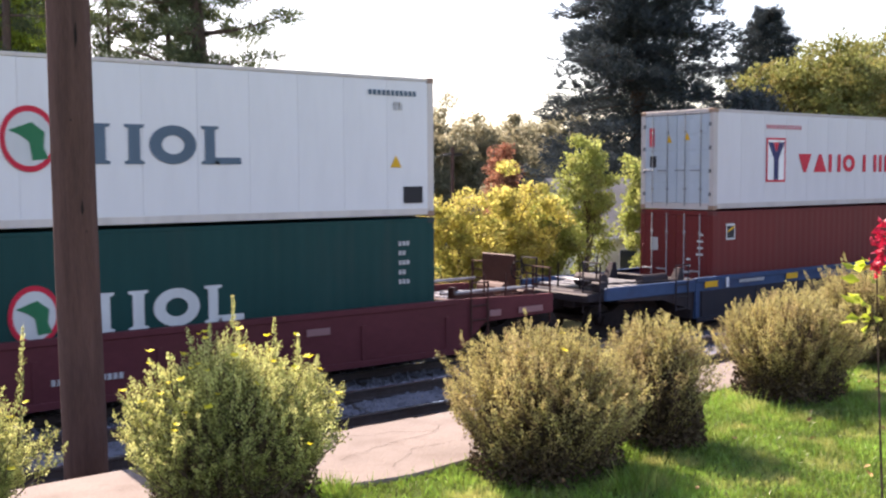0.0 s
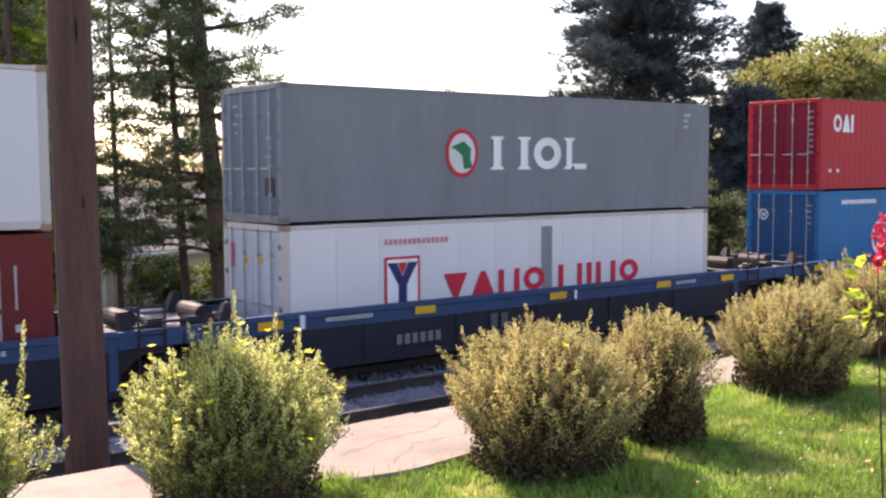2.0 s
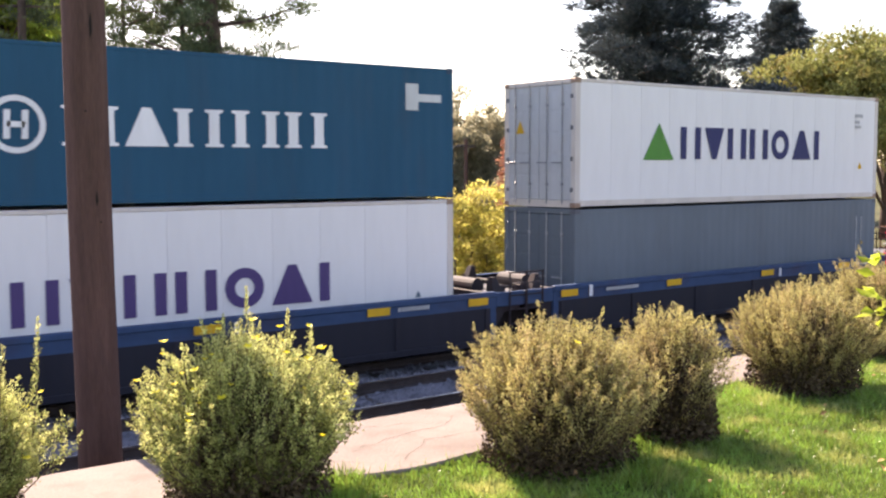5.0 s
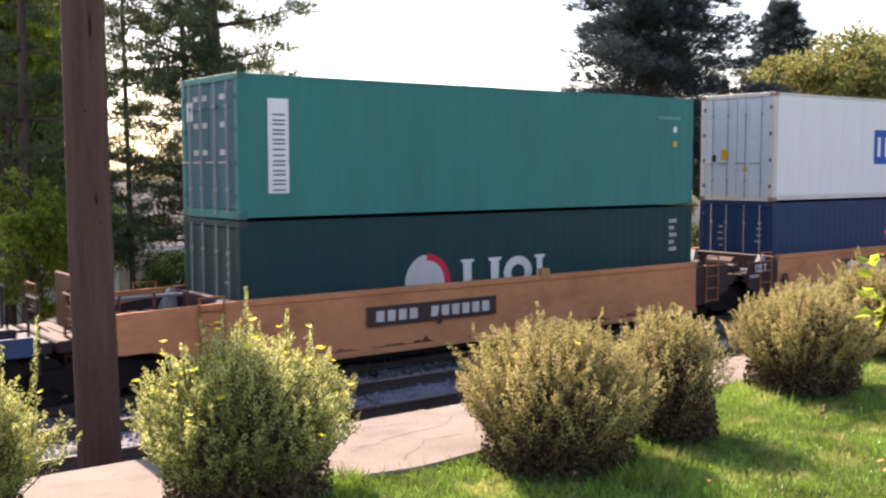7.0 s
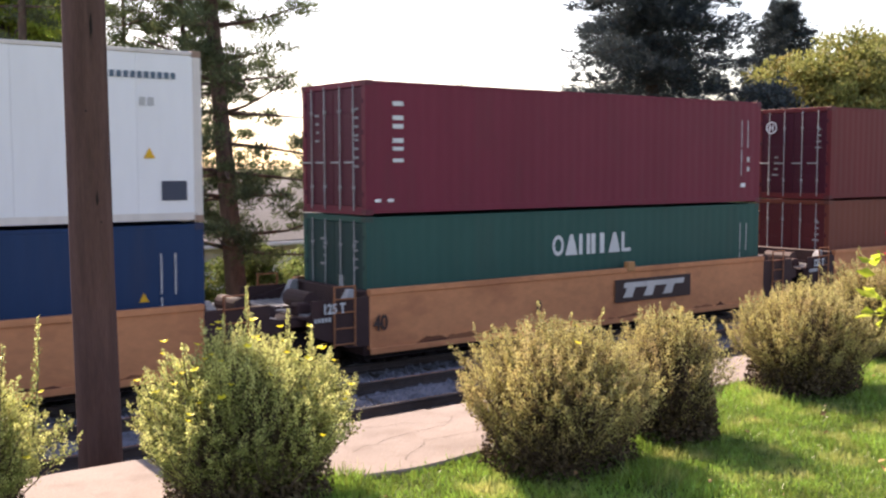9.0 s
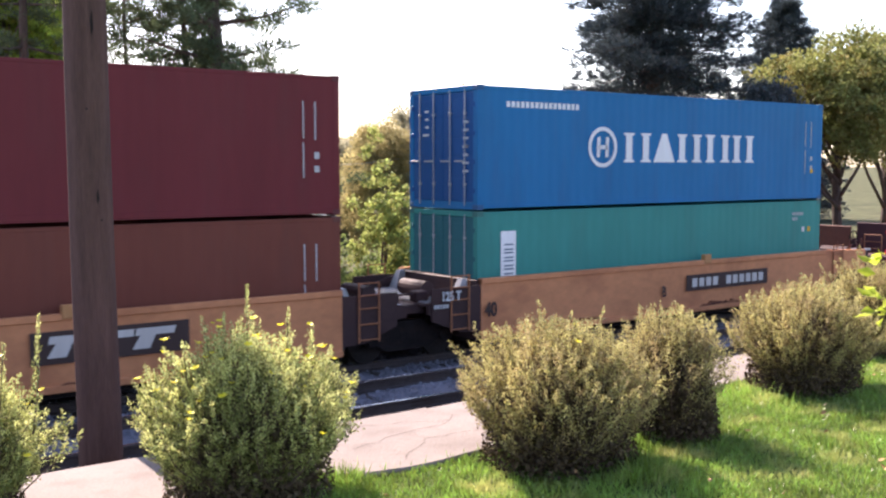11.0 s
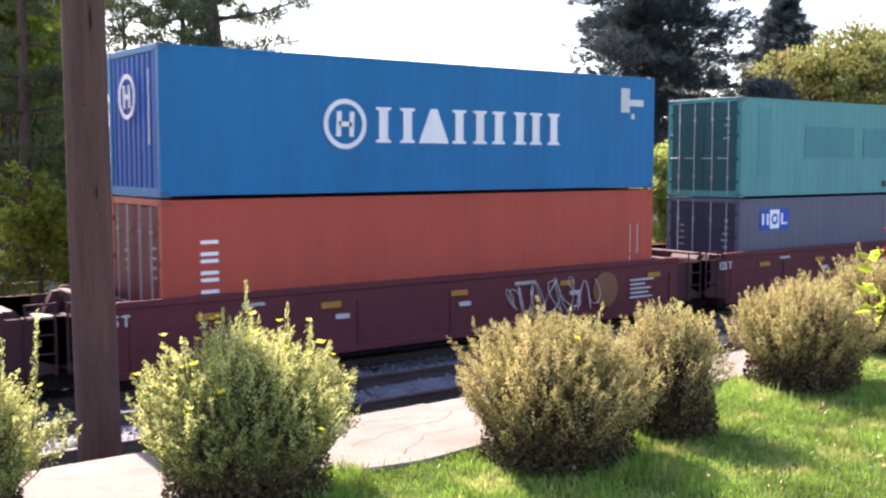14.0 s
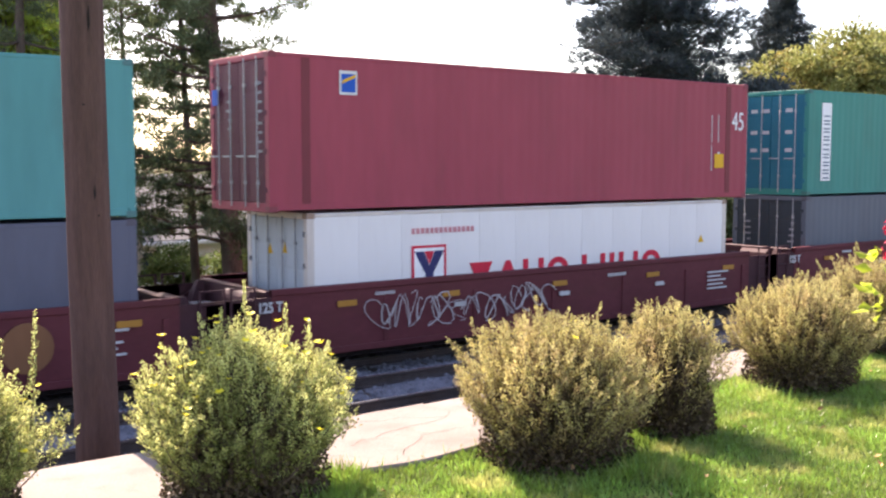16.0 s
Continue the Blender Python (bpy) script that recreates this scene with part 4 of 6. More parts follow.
def mark_e(lo, up):
    ring_word(up, 4.46, 0.97, 0.64, 4.7, 0.45)
    small_codes(up, WHITE, 0.75, 2.15, ((17, 0.12),))
    panel(up, "print_block", OFFWHITE, 11.02, 1.73, 11.32, 2.25)
    panel(up, "print_block", OFFWHITE, 11.32, 1.9, 11.88, 2.05)
    ring_end(up, 0.55, 1.9, 0.27)
    for z, hh in ((1.8, 0.3), (1.15, 0.5)):
        end_panel(up, "print_block", OFFWHITE, -0.85, z, -0.4, z + hh, -0.062)
    part("emblem_triangle", Build().prism([(2.25, 1.03), (3.27, 1.03), (2.78, 1.85)], NEAR - 0.014, NEAR - 0.009), paint((0.07, 0.25, 0.05)), lo, "green triangle emblem")
    bar_word(lo, paint((0.09, 0.06, 0.17)), 3.53, 1.05, 0.72, "nvnnoai", (0.74, 0.74, 0.74, 0.76, 0.76, 0.84, 0.22), 0.155, stroke=0.28)
    small_codes(lo, SLATE, 0.63, 2.35, ((7, 0.13), (9, 0.06)))
    triangle(lo, SLATE, 11.3, 0.95, 0.14)
    for z in (1.3, 1.0):
        end_panel(lo, "print_bar", SLATE, 0.5, z - 0.3, 0.65, z - 0.15, 0.004)
    triangle_end(lo, 0.72, 1.8, 0.28)


def mark_f(lo, up):
    bar_word(up, NAVY, 3.53, 1.1, 0.78, "nvnnoai", (0.74, 0.74, 0.74, 0.76, 0.76, 0.84, 0.22), 0.155, stroke=0.28)
    part("emblem_triangle", Build().prism([(2.2, 1.08), (3.27, 1.08), (2.75, 1.95)], NEAR - 0.014, NEAR - 0.009), paint((0.07, 0.25, 0.05)), up, "green triangle emblem")
    triangle(up, YELLOW, 11.3, 0.85, 0.2)
    small_codes(up, FADED, 11.0, 2.3, ((4, 0.1), (3, 0.08), (4, 0.08)))
    triangle_end(up, 0.65, 1.7, 0.3)
    upright_codes(lo, 11.2)
    triangle(lo, YELLOW, 11.5, 1.3, 0.1)


def mark_g(lo, up):
    name_strip(up, 0.58, 0.46, 0.42, 1.7)
    part("emblem", disc(4.1, 1.22, 0.58, NEAR - 0.012, sx=0.95), FADED, lo, "faded grey and red round emblem")
    part("emblem_rim", Build().prism([(4.1 + 0.58 * math.cos(a), 1.22 + 0.58 * math.sin(a)) for a in np.linspace(-1.2, 1.6, 12)] + [(4.1 + 0.43 * math.cos(a), 1.22 + 0.46 * math.sin(a)) for a in np.linspace(1.6, -1.2, 12)], NEAR - 0.016, NEAR - 0.012), RED, lo)
    bar_word(lo, OFFWHITE, 5.02, 0.95, 0.7, "nol", (0.95, 0.8, 0.6), 0.14, stroke=0.27, serif=0.07)
    for i in range(5):
        small_codes(lo, FADED, 11.35, 2.2 - i * 0.17, ((3 - i % 2, 0.09),))
    for i, z in enumerate((1.75, 1.4)):
        panel(up, "print_bar", (WHITE, YELLOW)[i], 11.45, z, 11.58, z + 0.14)
    panel(up, "print_block", paint((0.1, 0.3, 0.26)), 10.9, 2.05, 11.7, 2.13)
    for y in (0.35, -0.05, -0.8):
        for z in (2.15, 1.65, 1.15):
            end_panel(up, "print_bar", FADED, y + 0.12, z, y + 0.32, z + 0.1, 0.002)
    end_panel(up, "print_block", WHITE, 0.7, 1.8, 0.95, 2.15, 0.002)
    end_codes(lo, LOW, PRINT, ((-0.8, 0.75),), 9)


def mark_h(lo, up):
    three_panel(up, 4.79, 1.02, 2.5, 0.94)
    small_codes(up, SLATE, 10.61, 2.4, ((10, 0.11),))
    small_codes(up, FADED, 11.1, 1.95, ((2, 0.14),))
    triangle(up, YELLOW, 11.25, 1.08, 0.2)
    panel(up, "data_plate", paint((0.06, 0.07, 0.1)), 11.45, 0.37, 11.9, 0.7, label="dark data plate")
    triangle(lo, YELLOW, 11.1, 1.3, 0.17)
    upright_codes(lo, 11.4)
    end_panel(up, "notice_plate", YELLOW, 0.25, 1.1, 0.5, 1.4, -0.002, "yellow notice plate")
    end_panel(up, "notice_plate", BLACK, 0.68, 1.05, 0.84, 1.25, -0.002, "dark notice plate")
    triangle_end(up, -0.3, 0.8)
    end_codes(lo, LOW, PRINT, ((0.4, 0.72), (-0.85, 0.78)), 12)


def mark_i(lo, up):
    bar_column(up, OFFWHITE, 0.62, 2.2, 0.25, (0.36, 0.36, 0.3), 0.08)
    bar_word(lo, OFFWHITE, 4.85, 1.58, 0.46, "oaniial", (0.34, 0.38, 0.34, 0.13, 0.34, 0.38, 0.3), 0.045, stroke=0.3)
    upright_codes(up, 11.4)
    upright_codes(lo, 11.4)
    for x in (0.2, 0.5):
        panel(up, "print_bar", WHITE, x, 0.25, x + 0.14, 0.31)
    panel(up, "print_bar", WHITE, 11.4, 0.4, 11.58, 0.5)
    end_codes(up, LOW, PRINT, ((-0.95, 0.78), (-0.95, 0.55), (0.55, 0.75)), 21)
    end_codes(lo, LOW, PRINT, ((0.3, 0.8), (-0.9, 0.8)), 22)
    part("stencil_box", Build().box(0.0, -0.35, 1.0, 0.006, -0.2, 1.4), FADED, lo)


def mark_j(lo, up):
    ring_end(up, 0.7, 2.05, 0.18)
    end_codes(up, LOW, PRINT, ((-0.9, 0.75), (0.5, 0.45)), 31)
    end_codes(lo, LOW, PRINT, ((-0.9, 0.75),), 32)
    upright_codes(up, 11.4)
    upright_codes(lo, 11.4)


def mark_k(lo, up):
    ring_word(up, 4.4, 1.0, 0.68, 4.68, 0.46)
    small_codes(up, WHITE, 0.78, 2.15, ((16, 0.127),))
    upright_codes(up, 11.4)
    triangle(up, YELLOW, 11.72, 0.72, 0.17)
    name_strip(lo, 0.63, 0.46, 0.42, 1.7)
    small_codes(lo, FADED, 10.9, 2.2, ((6, 0.08), (3, 0.08)))
    panel(lo, "print_bar", WHITE, 11.35, 1.75, 11.45, 1.88)
    panel(lo, "print_bar", YELLOW, 11.6, 1.75, 11.72, 1.88)
    end_codes(up, LOW, OFFWHITE, ((0.5, 0.8), (-0.9, 0.7), (-0.9, 0.5)), 41)


def mark_m(lo, up):
    size_badge(up, 0.65, 1.87, 0.36)
    part("peeled_mark", Build().prism([(0.42, 1.4), (0.55, 1.3), (0.48, 1.12), (0.62, 1.2), (0.58, 1.4), (0.69, 1.5), (0.52, 1.66)], NEAR - 0.012, NEAR - 0.007), FADED, up, "peeled white decal")
    upright_codes(up, 11.42)
    triangle(up, YELLOW, 11.1, 1.6, 0.14)
    bar_column(lo, WHITE, 0.69, 2.28, 0.32, (0.27, 0.27, 0.27, 0.27, 0.27, 0.27), 0.06)
    upright_codes(lo, 11.4)
    end_codes(lo, LOW, PRINT, ((-0.95, 0.75), (0.3, 0.75)), 51)
    end_panel(up, "peeled_mark", paint((0.25, 0.15, 0.16)), 0.2, 1.3, 0.32, 1.7, 0.012)
    end_panel(up, "print_bar", FADED, -0.88, 1.2, -0.85, 2.2, 0.012)


def mark_n(lo, up):
    ring_word(up, 4.39, 0.98, 0.68, 4.66, 0.47)
    ring_end(up, 0.1, 1.75, 0.4)
    end_panel(up, "print_bar", OFFWHITE, -0.75, 0.9, -0.71, 2.2, 0.012)
    panel(up, "print_block", OFFWHITE, 11.05, 1.75, 11.33, 2.3)
    panel(up, "print_block", OFFWHITE, 11.33, 1.9, 11.8, 2.05)
    panel(up, "print_bar", OFFWHITE, 11.4, 1.6, 11.5, 1.72)
    bar_column(lo, WHITE, 0.69, 2.18, 0.33, (0.27, 0.27, 0.27, 0.27), 0.06)
    upright_codes(lo, 11.4)
    end_codes(lo, HIGH, PRINT, ((-0.95, 0.7), (0.35, 0.72)), 61)
    end_panel(lo, "print_block", FADED, -0.95, 0.5, -0.55, 0.8, 0.002)


def mark_o(lo, up):
    three_panel(lo, 0.85, 1.78, 1.23, 0.5)
    cover = paint((0.058, 0.235, 0.245), 0.6)
    for x, x1 in ((2.76, 5.1), (5.6, 9.9)):
        panel(up, "overpaint", cover, x, 1.03, x1, 1.89, NEAR - 0.007, "painted-over patch")
    panel(up, "overpaint", paint((0.064, 0.25, 0.255), 0.6), 0.7, 0.55, 1.25, 2.3, NEAR - 0.007, "painted-over strip")
    panel(up, "dark_patch", BLACK, 6.6, 0.2, 6.85, 0.38)
    for i in range(3):
        panel(lo, "print_bar", FADED, 11.5, 1.4 + i * 0.3, 11.58, 1.6 + i * 0.3)
    small_codes(lo, FADED, 11.3, 2.3, ((4, 0.07),))
    end_codes(up, LOW, PRINT, ((-0.85, 0.78),), 71)
    end_codes(lo, LOW, PRINT, ((-0.85, 0.7), (0.6, 0.7)), 72)
    end_panel(lo, "notice_plate", YELLOW, -0.95, 0.75, -0.7, 0.95, 0.002)


def mark_p(lo, up):
    word_yang(lo, 2.36, 0.69)
    triangle(lo, YELLOW, 11.2, 1.55, 0.2)
    size_badge(up, 1.48, 2.17, 0.39, BLUE)
    text = bpy.data.curves.new("size_number", "FONT")
    text.body, text.size, text.extrude = "45", 0.66, 0.004
    ob = new("size_number", text)
    ob.data.materials.append(WHITE)
    ob.parent = up
    ob.matrix_basis = pose(13.08, NEAR - 0.012, 1.72, 90, 0, 0) @ Matrix.Diagonal((0.75, 1, 1, 1))
    upright_codes(up, 12.3)
    panel(up, "notice_plate", YELLOW, 12.43, 0.77, 12.78, 1.12, NEAR - 0.012, label="yellow plate")
    # posts that show on a long box at the forty-foot marks
    for x in (0.762, 12.954):
        part("inner_post", Build().cbox(x - 0.09, NEAR - 0.004, 0.14, x + 0.09, NEAR + 0.03, HIGH - 0.08, 0.005), paint((0.19, 0.04, 0.05)), up)
    end_codes(up, HIGH, PRINT, ((-0.95, 0.8), (-0.95, 0.55), (0.3, 0.7)), 81)
    end_panel(up, "badge", BLUE, 0.75, 2.0, 1.0, 2.3, -0.062)
    triangle_end(lo, 0.25, 1.75)
    triangle_end(lo, -0.35, 1.8)


def mark_q(lo, up):
    name_strip(up, 0.61, 0.4, 0.45, 2.15)
    for y in (0.35, -0.05, -0.8):
        for z in (2.3, 1.7, 1.2):
            end_panel(up, "print_bar", FADED, y + 0.1, z, y + 0.32, z + 0.1, 0.002)
    end_codes(lo, LOW, PRINT, ((-0.85, 0.7), (0.6, 0.7)), 82)


def figures(car, body, x, z, size, mat, name="stencil_number"):
    text = bpy.data.curves.new(name, "FONT")
    text.body, text.size, text.extrude, text.offset = body, size, 0.004, size * 0.03
    ob = new(name, text)
    ob.data.materials.append(mat)
    ob.parent = car
    ob.matrix_basis = pose(x, -1.552, z, 90, 0, 0) @ Matrix.Diagonal((0.8, 1, 1, 1))


def side_bars(car, x, z, count, h, mat):
    for i in range(count):
        part("stencil_bar", Build().box(x + i * h * 0.95, -1.55, z, x + i * h * 0.95 + h * 0.62, -1.536, z + h), mat, car)


def mark_wagon_a(car):
    panel_y = -1.545
    for x, w in ((9.0, 0.5), (13.4, 0.3), (14.2, 0.7)):
        part("stencil_plate", Build().box(x, panel_y, 0.95, x + w, panel_y + 0.01, 1.08), paint((0.3, 0.16, 0.16)), car)
    side_bars(car, 4.4, 0.62, 4, 0.1, FADED)
    side_bars(car, 5.2, 0.62, 4, 0.1, FADED)


def mark_wagon_blue(car, i):
    reflectors(car, (-0.7, 2.75, 6.4, 9.9, CL + 0.15), 1.06, YELLOW, 0.5, 0.15)
    part("sill_stripe", Build().box(0.15, -1.55, 1.02, 0.25, -1.536, 1.27), WHITE, car)
    part("sill_stripe", Build().box(7.15, -1.55, 1.02, 7.22, -1.536, 1.22), WHITE, car)
    side_bars(car, 0.7, 1.1, 14, 0.08, FADED)
    side_bars(car, 10.6, 1.1, 10, 0.08, FADED)
    if i == 1:
        side_bars(car, 2.3, 0.5, 6, 0.2, paint((0.2, 0.2, 0.22)))
        side_bars(car, 4.7, 0.6, 2, 0.3, paint((0.13, 0.1, 0.12)))


def mark_wagon_orange(car, i):
    brown = paint((0.07, 0.045, 0.04), 0.6)
    pale = paint((0.6, 0.56, 0.52), 0.5)
    if i in (0, 4):
        x = 2.46 if i == 0 else 6.24
        part("number_panel", Build().box(x, -1.548, 0.86, x + 3.18, -1.536, 1.25), brown, car, "dark panel with pale number bars")
        for k in range(11):
            if k != 4:
                part("number_bar", Build().box(x + 0.2 + k * 0.26, -1.556, 0.95, x + 0.38 + k * 0.26, -1.547, 1.16), pale, car)
    else:
        x = {1: 2.76, 2: 6.51, 3: 6.4}[i]
        part("logo_panel", Build().box(x, -1.548, 0.8, x + 2.6, -1.536, 1.32), brown, car, "dark panel with slanted pale shapes")
        for k in range(3):
            a = x + 0.25 + k * 0.68
            part("logo_shape", Build().prism([(a, 0.9), (a + 0.3, 0.9), (a + 0.4, 1.12), (a + 0.72, 1.12), (a + 0.76, 1.24), (a + 0.05, 1.24), (a + 0.02, 1.12), (a + 0.14, 1.12)], -1.556, -1.547), pale, car)
    if i:
        figures(car, "40", -0.06, 0.8, 0.4, brown)
        figures(car, "125 T", -1.18, 1.2, 0.26, OFFWHITE)
        side_bars(car, -1.35, 1.05, 5, 0.08, FADED)
    figures(car, "B" if i == 4 else "0", 5.35 if i == 4 else 4.1, 0.8, 0.34, brown)
    # scraped rust along the lower side
    g = random.Random(70 + i)
    for k in range(13):
        a, n = g.uniform(0.1, 10.6), 9
        ln, z = g.uniform(0.4, 1.5), 0.43
        tall = g.uniform(0.05, 0.16)
        up = [(a + ln * q / n, z + tall * math.sin(math.pi * q / n) * g.uniform(0.3, 1.0)) for q in range(n, -1, -1)]
        shade = paint(((0.2, 0.075, 0.04), (0.12, 0.045, 0.03), (0.3, 0.12, 0.06))[k % 3], 0.8)
        part("rust_scrape", Build().prism([(a, z), (a + ln, z)] + up[1:-1], -1.5385 - 0.0004 * k, -1.5), shade, car, "rusty scrape")
    part("latch_post", Build().cbox(6.9, -1.56, 1.5, 7.15, -1.42, 1.72, 0.02), paint((0.5, 0.24, 0.1)), car)


def mark_wagon_maroon(car, i):
    reflectors(car, (0.45, 2.9, 5.9, 8.9, 11.7), 1.2, paint((0.42, 0.2, 0.04)), 0.42, 0.11)
    for x in (3.2, 6.1, 9.2):
        part("stencil_plate", Build().box(x, -1.55, 0.98, x + 0.3, -1.536, 1.07), FADED, car)
    figures(car, "125 T", -1.2, 1.22, 0.26, FADED)
    side_bars(car, 1.3, 1.36, 8, 0.06, FADED)
    side_bars(car, 7.6, 1.3, 9, 0.07, FADED)
    for k in range(5):
        part("stencil_bar", Build().box(11.1, -1.55, 0.75 + k * 0.1, 11.1 + (0.75, 0.6, 0.7, 0.5, 0.8)[k], -1.536, 0.79 + k * 0.1), FADED, car)
    if i in (1, 2):
        part("disc_mark", disc(10.3, 1.02, 0.4, -1.55), paint((0.22, 0.1, 0.05)), car, "faded ochre disc")
    if i in (1, 3):
        # sprayed scrawl without words
        g = random.Random(90 + i)
        x = 7.4 if i == 1 else 1.2
        for k in range(15 if i == 3 else 8):
            w, h = g.uniform(0.12, 0.26), g.uniform(0.24, 0.5)
            z, p0, p1 = g.uniform(0.9, 1.05), g.uniform(0, 6), g.uniform(0, 6)
            f0, f1 = g.choice((1, 1, 2)), g.choice((1, 2, 3))
            pts = [(x + w * math.sin(f0 * q * 0.39 + p0) + q * 0.012, -1.556, z + h * math.sin(f1 * q * 0.3 + p1) * 0.8) for q in range(17)]
            part("sprayed_scrawl", Build().tube(pts, g.uniform(0.008, 0.015), 5), paint((0.5, 0.46, 0.46)), car, "pale sprayed scrawl")
            x += g.uniform(0.22, 0.42)


# ---- stacks: x of the door end at the clip's start, heights, colours ----
LOW, HIGH = 2.591, 2.896
FLOOR_Z = 0.355


def stack(x, lower, h_lower, upper, x_upper=None):
    put_on(lower, x, FLOOR_Z)
    put_on(upper, x if x_upper is None else x_upper, FLOOR_Z + h_lower + 0.03)


def build_stacks():
    # the end colours are the side paint darkened for ends lying in shade
    C = container
    # A
    lo, _ = C("dark green steel container with a faded round emblem", (0.006, 0.052, 0.05), LOW + 0.1)
    up, _ = C("white refrigerated container with slate lettering bars and a round emblem", (0.74, 0.74, 0.75), HIGH - 0.13, reefer=True)
    stack(0.63, lo, LOW + 0.1, up)
    mark_a(lo, up)
    # B
    lo, _ = C("brick-red steel container with a small square yellow and blue badge", (0.15, 0.024, 0.024), LOW)
    up, _ = C("white container with red lettering bars and a forked panel emblem", (0.62, 0.61, 0.64), LOW, end_shade_rgb=(0.42, 0.48, 0.54), reefer=True)
    stack(21.76, lo, LOW, up)
    mark_b(lo, up)
    # C
    lo, _ = C("white container with red lettering bars and a grey scuffed stripe", (0.66, 0.64, 0.65), LOW - 0.05, end_shade_rgb=(0.45, 0.48, 0.54), reefer=True)
    up, _ = C("slate-grey steel container with white lettering and round emblem", (0.19, 0.2, 0.22), LOW, end_shade_rgb=(0.1, 0.14, 0.19))
    stack(38.08, lo, LOW - 0.05, up)
    mark_c(lo, up)
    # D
    lo, _ = C("bright blue steel container with big white lettering and ring emblem", (0.012, 0.15, 0.33), HIGH, end_shade_rgb=(0.015, 0.08, 0.2))
    up, _ = C("bright red steel container with a sooty patch", (0.47, 0.03, 0.042), LOW, end_shade_rgb=(0.22, 0.012, 0.03))
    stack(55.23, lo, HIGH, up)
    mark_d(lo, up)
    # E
    lo, _ = C("white refrigerated container with a green triangle and dark lettering bars", (0.76, 0.74, 0.74), HIGH, reefer=True, end_shade_rgb=(0.5, 0.5, 0.52))
    up, _ = C("dark teal-blue steel container with white lettering and ring emblem", (0.01, 0.08, 0.145), LOW, end_shade_rgb=(0.008, 0.045, 0.1))
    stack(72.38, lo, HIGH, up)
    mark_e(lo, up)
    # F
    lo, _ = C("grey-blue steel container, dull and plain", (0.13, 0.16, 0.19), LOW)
    up, _ = C("white refrigerated container with navy lettering bars", (0.76, 0.75, 0.75), HIGH, reefer=True, end_shade_rgb=(0.5, 0.52, 0.54))
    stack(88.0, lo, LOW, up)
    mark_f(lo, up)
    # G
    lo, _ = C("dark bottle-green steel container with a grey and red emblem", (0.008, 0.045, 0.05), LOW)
    up, _ = C("sea-green steel container with an upright white name strip", (0.022, 0.2, 0.185), LOW, end_shade_rgb=(0.015, 0.11, 0.14))
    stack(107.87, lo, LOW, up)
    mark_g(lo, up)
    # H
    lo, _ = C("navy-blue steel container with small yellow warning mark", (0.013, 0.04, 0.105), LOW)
    up, _ = C("clean white refrigerated container with a blue three-panel emblem", (0.78, 0.78, 0.79), HIGH, reefer=True, end_shade_rgb=(0.55, 0.62, 0.68))
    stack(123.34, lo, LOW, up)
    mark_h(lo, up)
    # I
    lo, _ = C("mid-green steel container with white lettering bars", (0.022, 0.085, 0.072), LOW, end_shade_rgb=(0.015, 0.05, 0.05))
    up, _ = C("maroon steel container with upright white lettering bars", (0.17, 0.025, 0.045), LOW, end_shade_rgb=(0.09, 0.012, 0.03))
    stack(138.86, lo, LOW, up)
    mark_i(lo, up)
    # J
    lo, _ = C("rust-brown steel container with plain sides", (0.17, 0.05, 0.035), LOW, end_shade_rgb=(0.1, 0.02, 0.025))
    up, _ = C("dark maroon steel container with a ring emblem on its doors", (0.15, 0.025, 0.03), LOW, end_shade_rgb=(0.07, 0.012, 0.025))
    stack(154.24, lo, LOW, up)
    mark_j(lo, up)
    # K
    lo, _ = C("sea-green steel container with white name strip in orange wagon", (0.03, 0.24, 0.215), LOW, end_shade_rgb=(0.02, 0.13, 0.15))
    up, _ = C("vivid blue steel container with white lettering bars and ring emblem", (0.004, 0.15, 0.35), LOW, end_shade_rgb=(0.006, 0.08, 0.24))
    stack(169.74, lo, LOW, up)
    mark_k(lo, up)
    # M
    lo, _ = C("orange-red steel container with upright white lettering bars", (0.34, 0.05, 0.04), LOW, end_shade_rgb=(0.12, 0.015, 0.03))
    up, _ = C("dusty crimson steel container with a small square badge", (0.31, 0.04, 0.065), LOW, blank_end=True, end_shade_rgb=(0.15, 0.016, 0.04))
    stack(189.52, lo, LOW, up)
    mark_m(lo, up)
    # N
    lo, _ = C("faded orange-red steel container with upright white lettering bars", (0.42, 0.075, 0.05), HIGH, end_shade_rgb=(0.12, 0.018, 0.03))
    up, _ = C("vivid blue steel container with a ring emblem on its end wall", (0.004, 0.15, 0.34), LOW, blank_end=True, end_shade_rgb=(0.01, 0.09, 0.32))
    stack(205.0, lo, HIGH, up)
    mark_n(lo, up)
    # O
    lo, _ = C("slate-grey steel container with small blue and white emblem", (0.11, 0.115, 0.155), LOW, end_shade_rgb=(0.05, 0.045, 0.08))
    up, _ = C("pale sea-green steel container with painted-over lettering", (0.075, 0.275, 0.275), LOW, end_shade_rgb=(0.03, 0.1, 0.11))
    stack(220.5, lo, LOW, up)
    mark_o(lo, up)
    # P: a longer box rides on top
    lo, _ = C("white container with red lettering and forked emblem in maroon wagon", (0.72, 0.7, 0.69), LOW, reefer=True, end_shade_rgb=(0.42, 0.47, 0.52))
    up, _ = C("long crimson-brown steel container with white size figures", (0.33, 0.06, 0.085), HIGH, length=13.716, end_shade_rgb=(0.1, 0.02, 0.04))
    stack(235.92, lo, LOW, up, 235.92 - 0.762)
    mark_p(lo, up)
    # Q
    lo, _ = C("plain slate-grey steel container at the end of the view", (0.11, 0.125, 0.15), LOW, end_shade_rgb=(0.04, 0.05, 0.06))
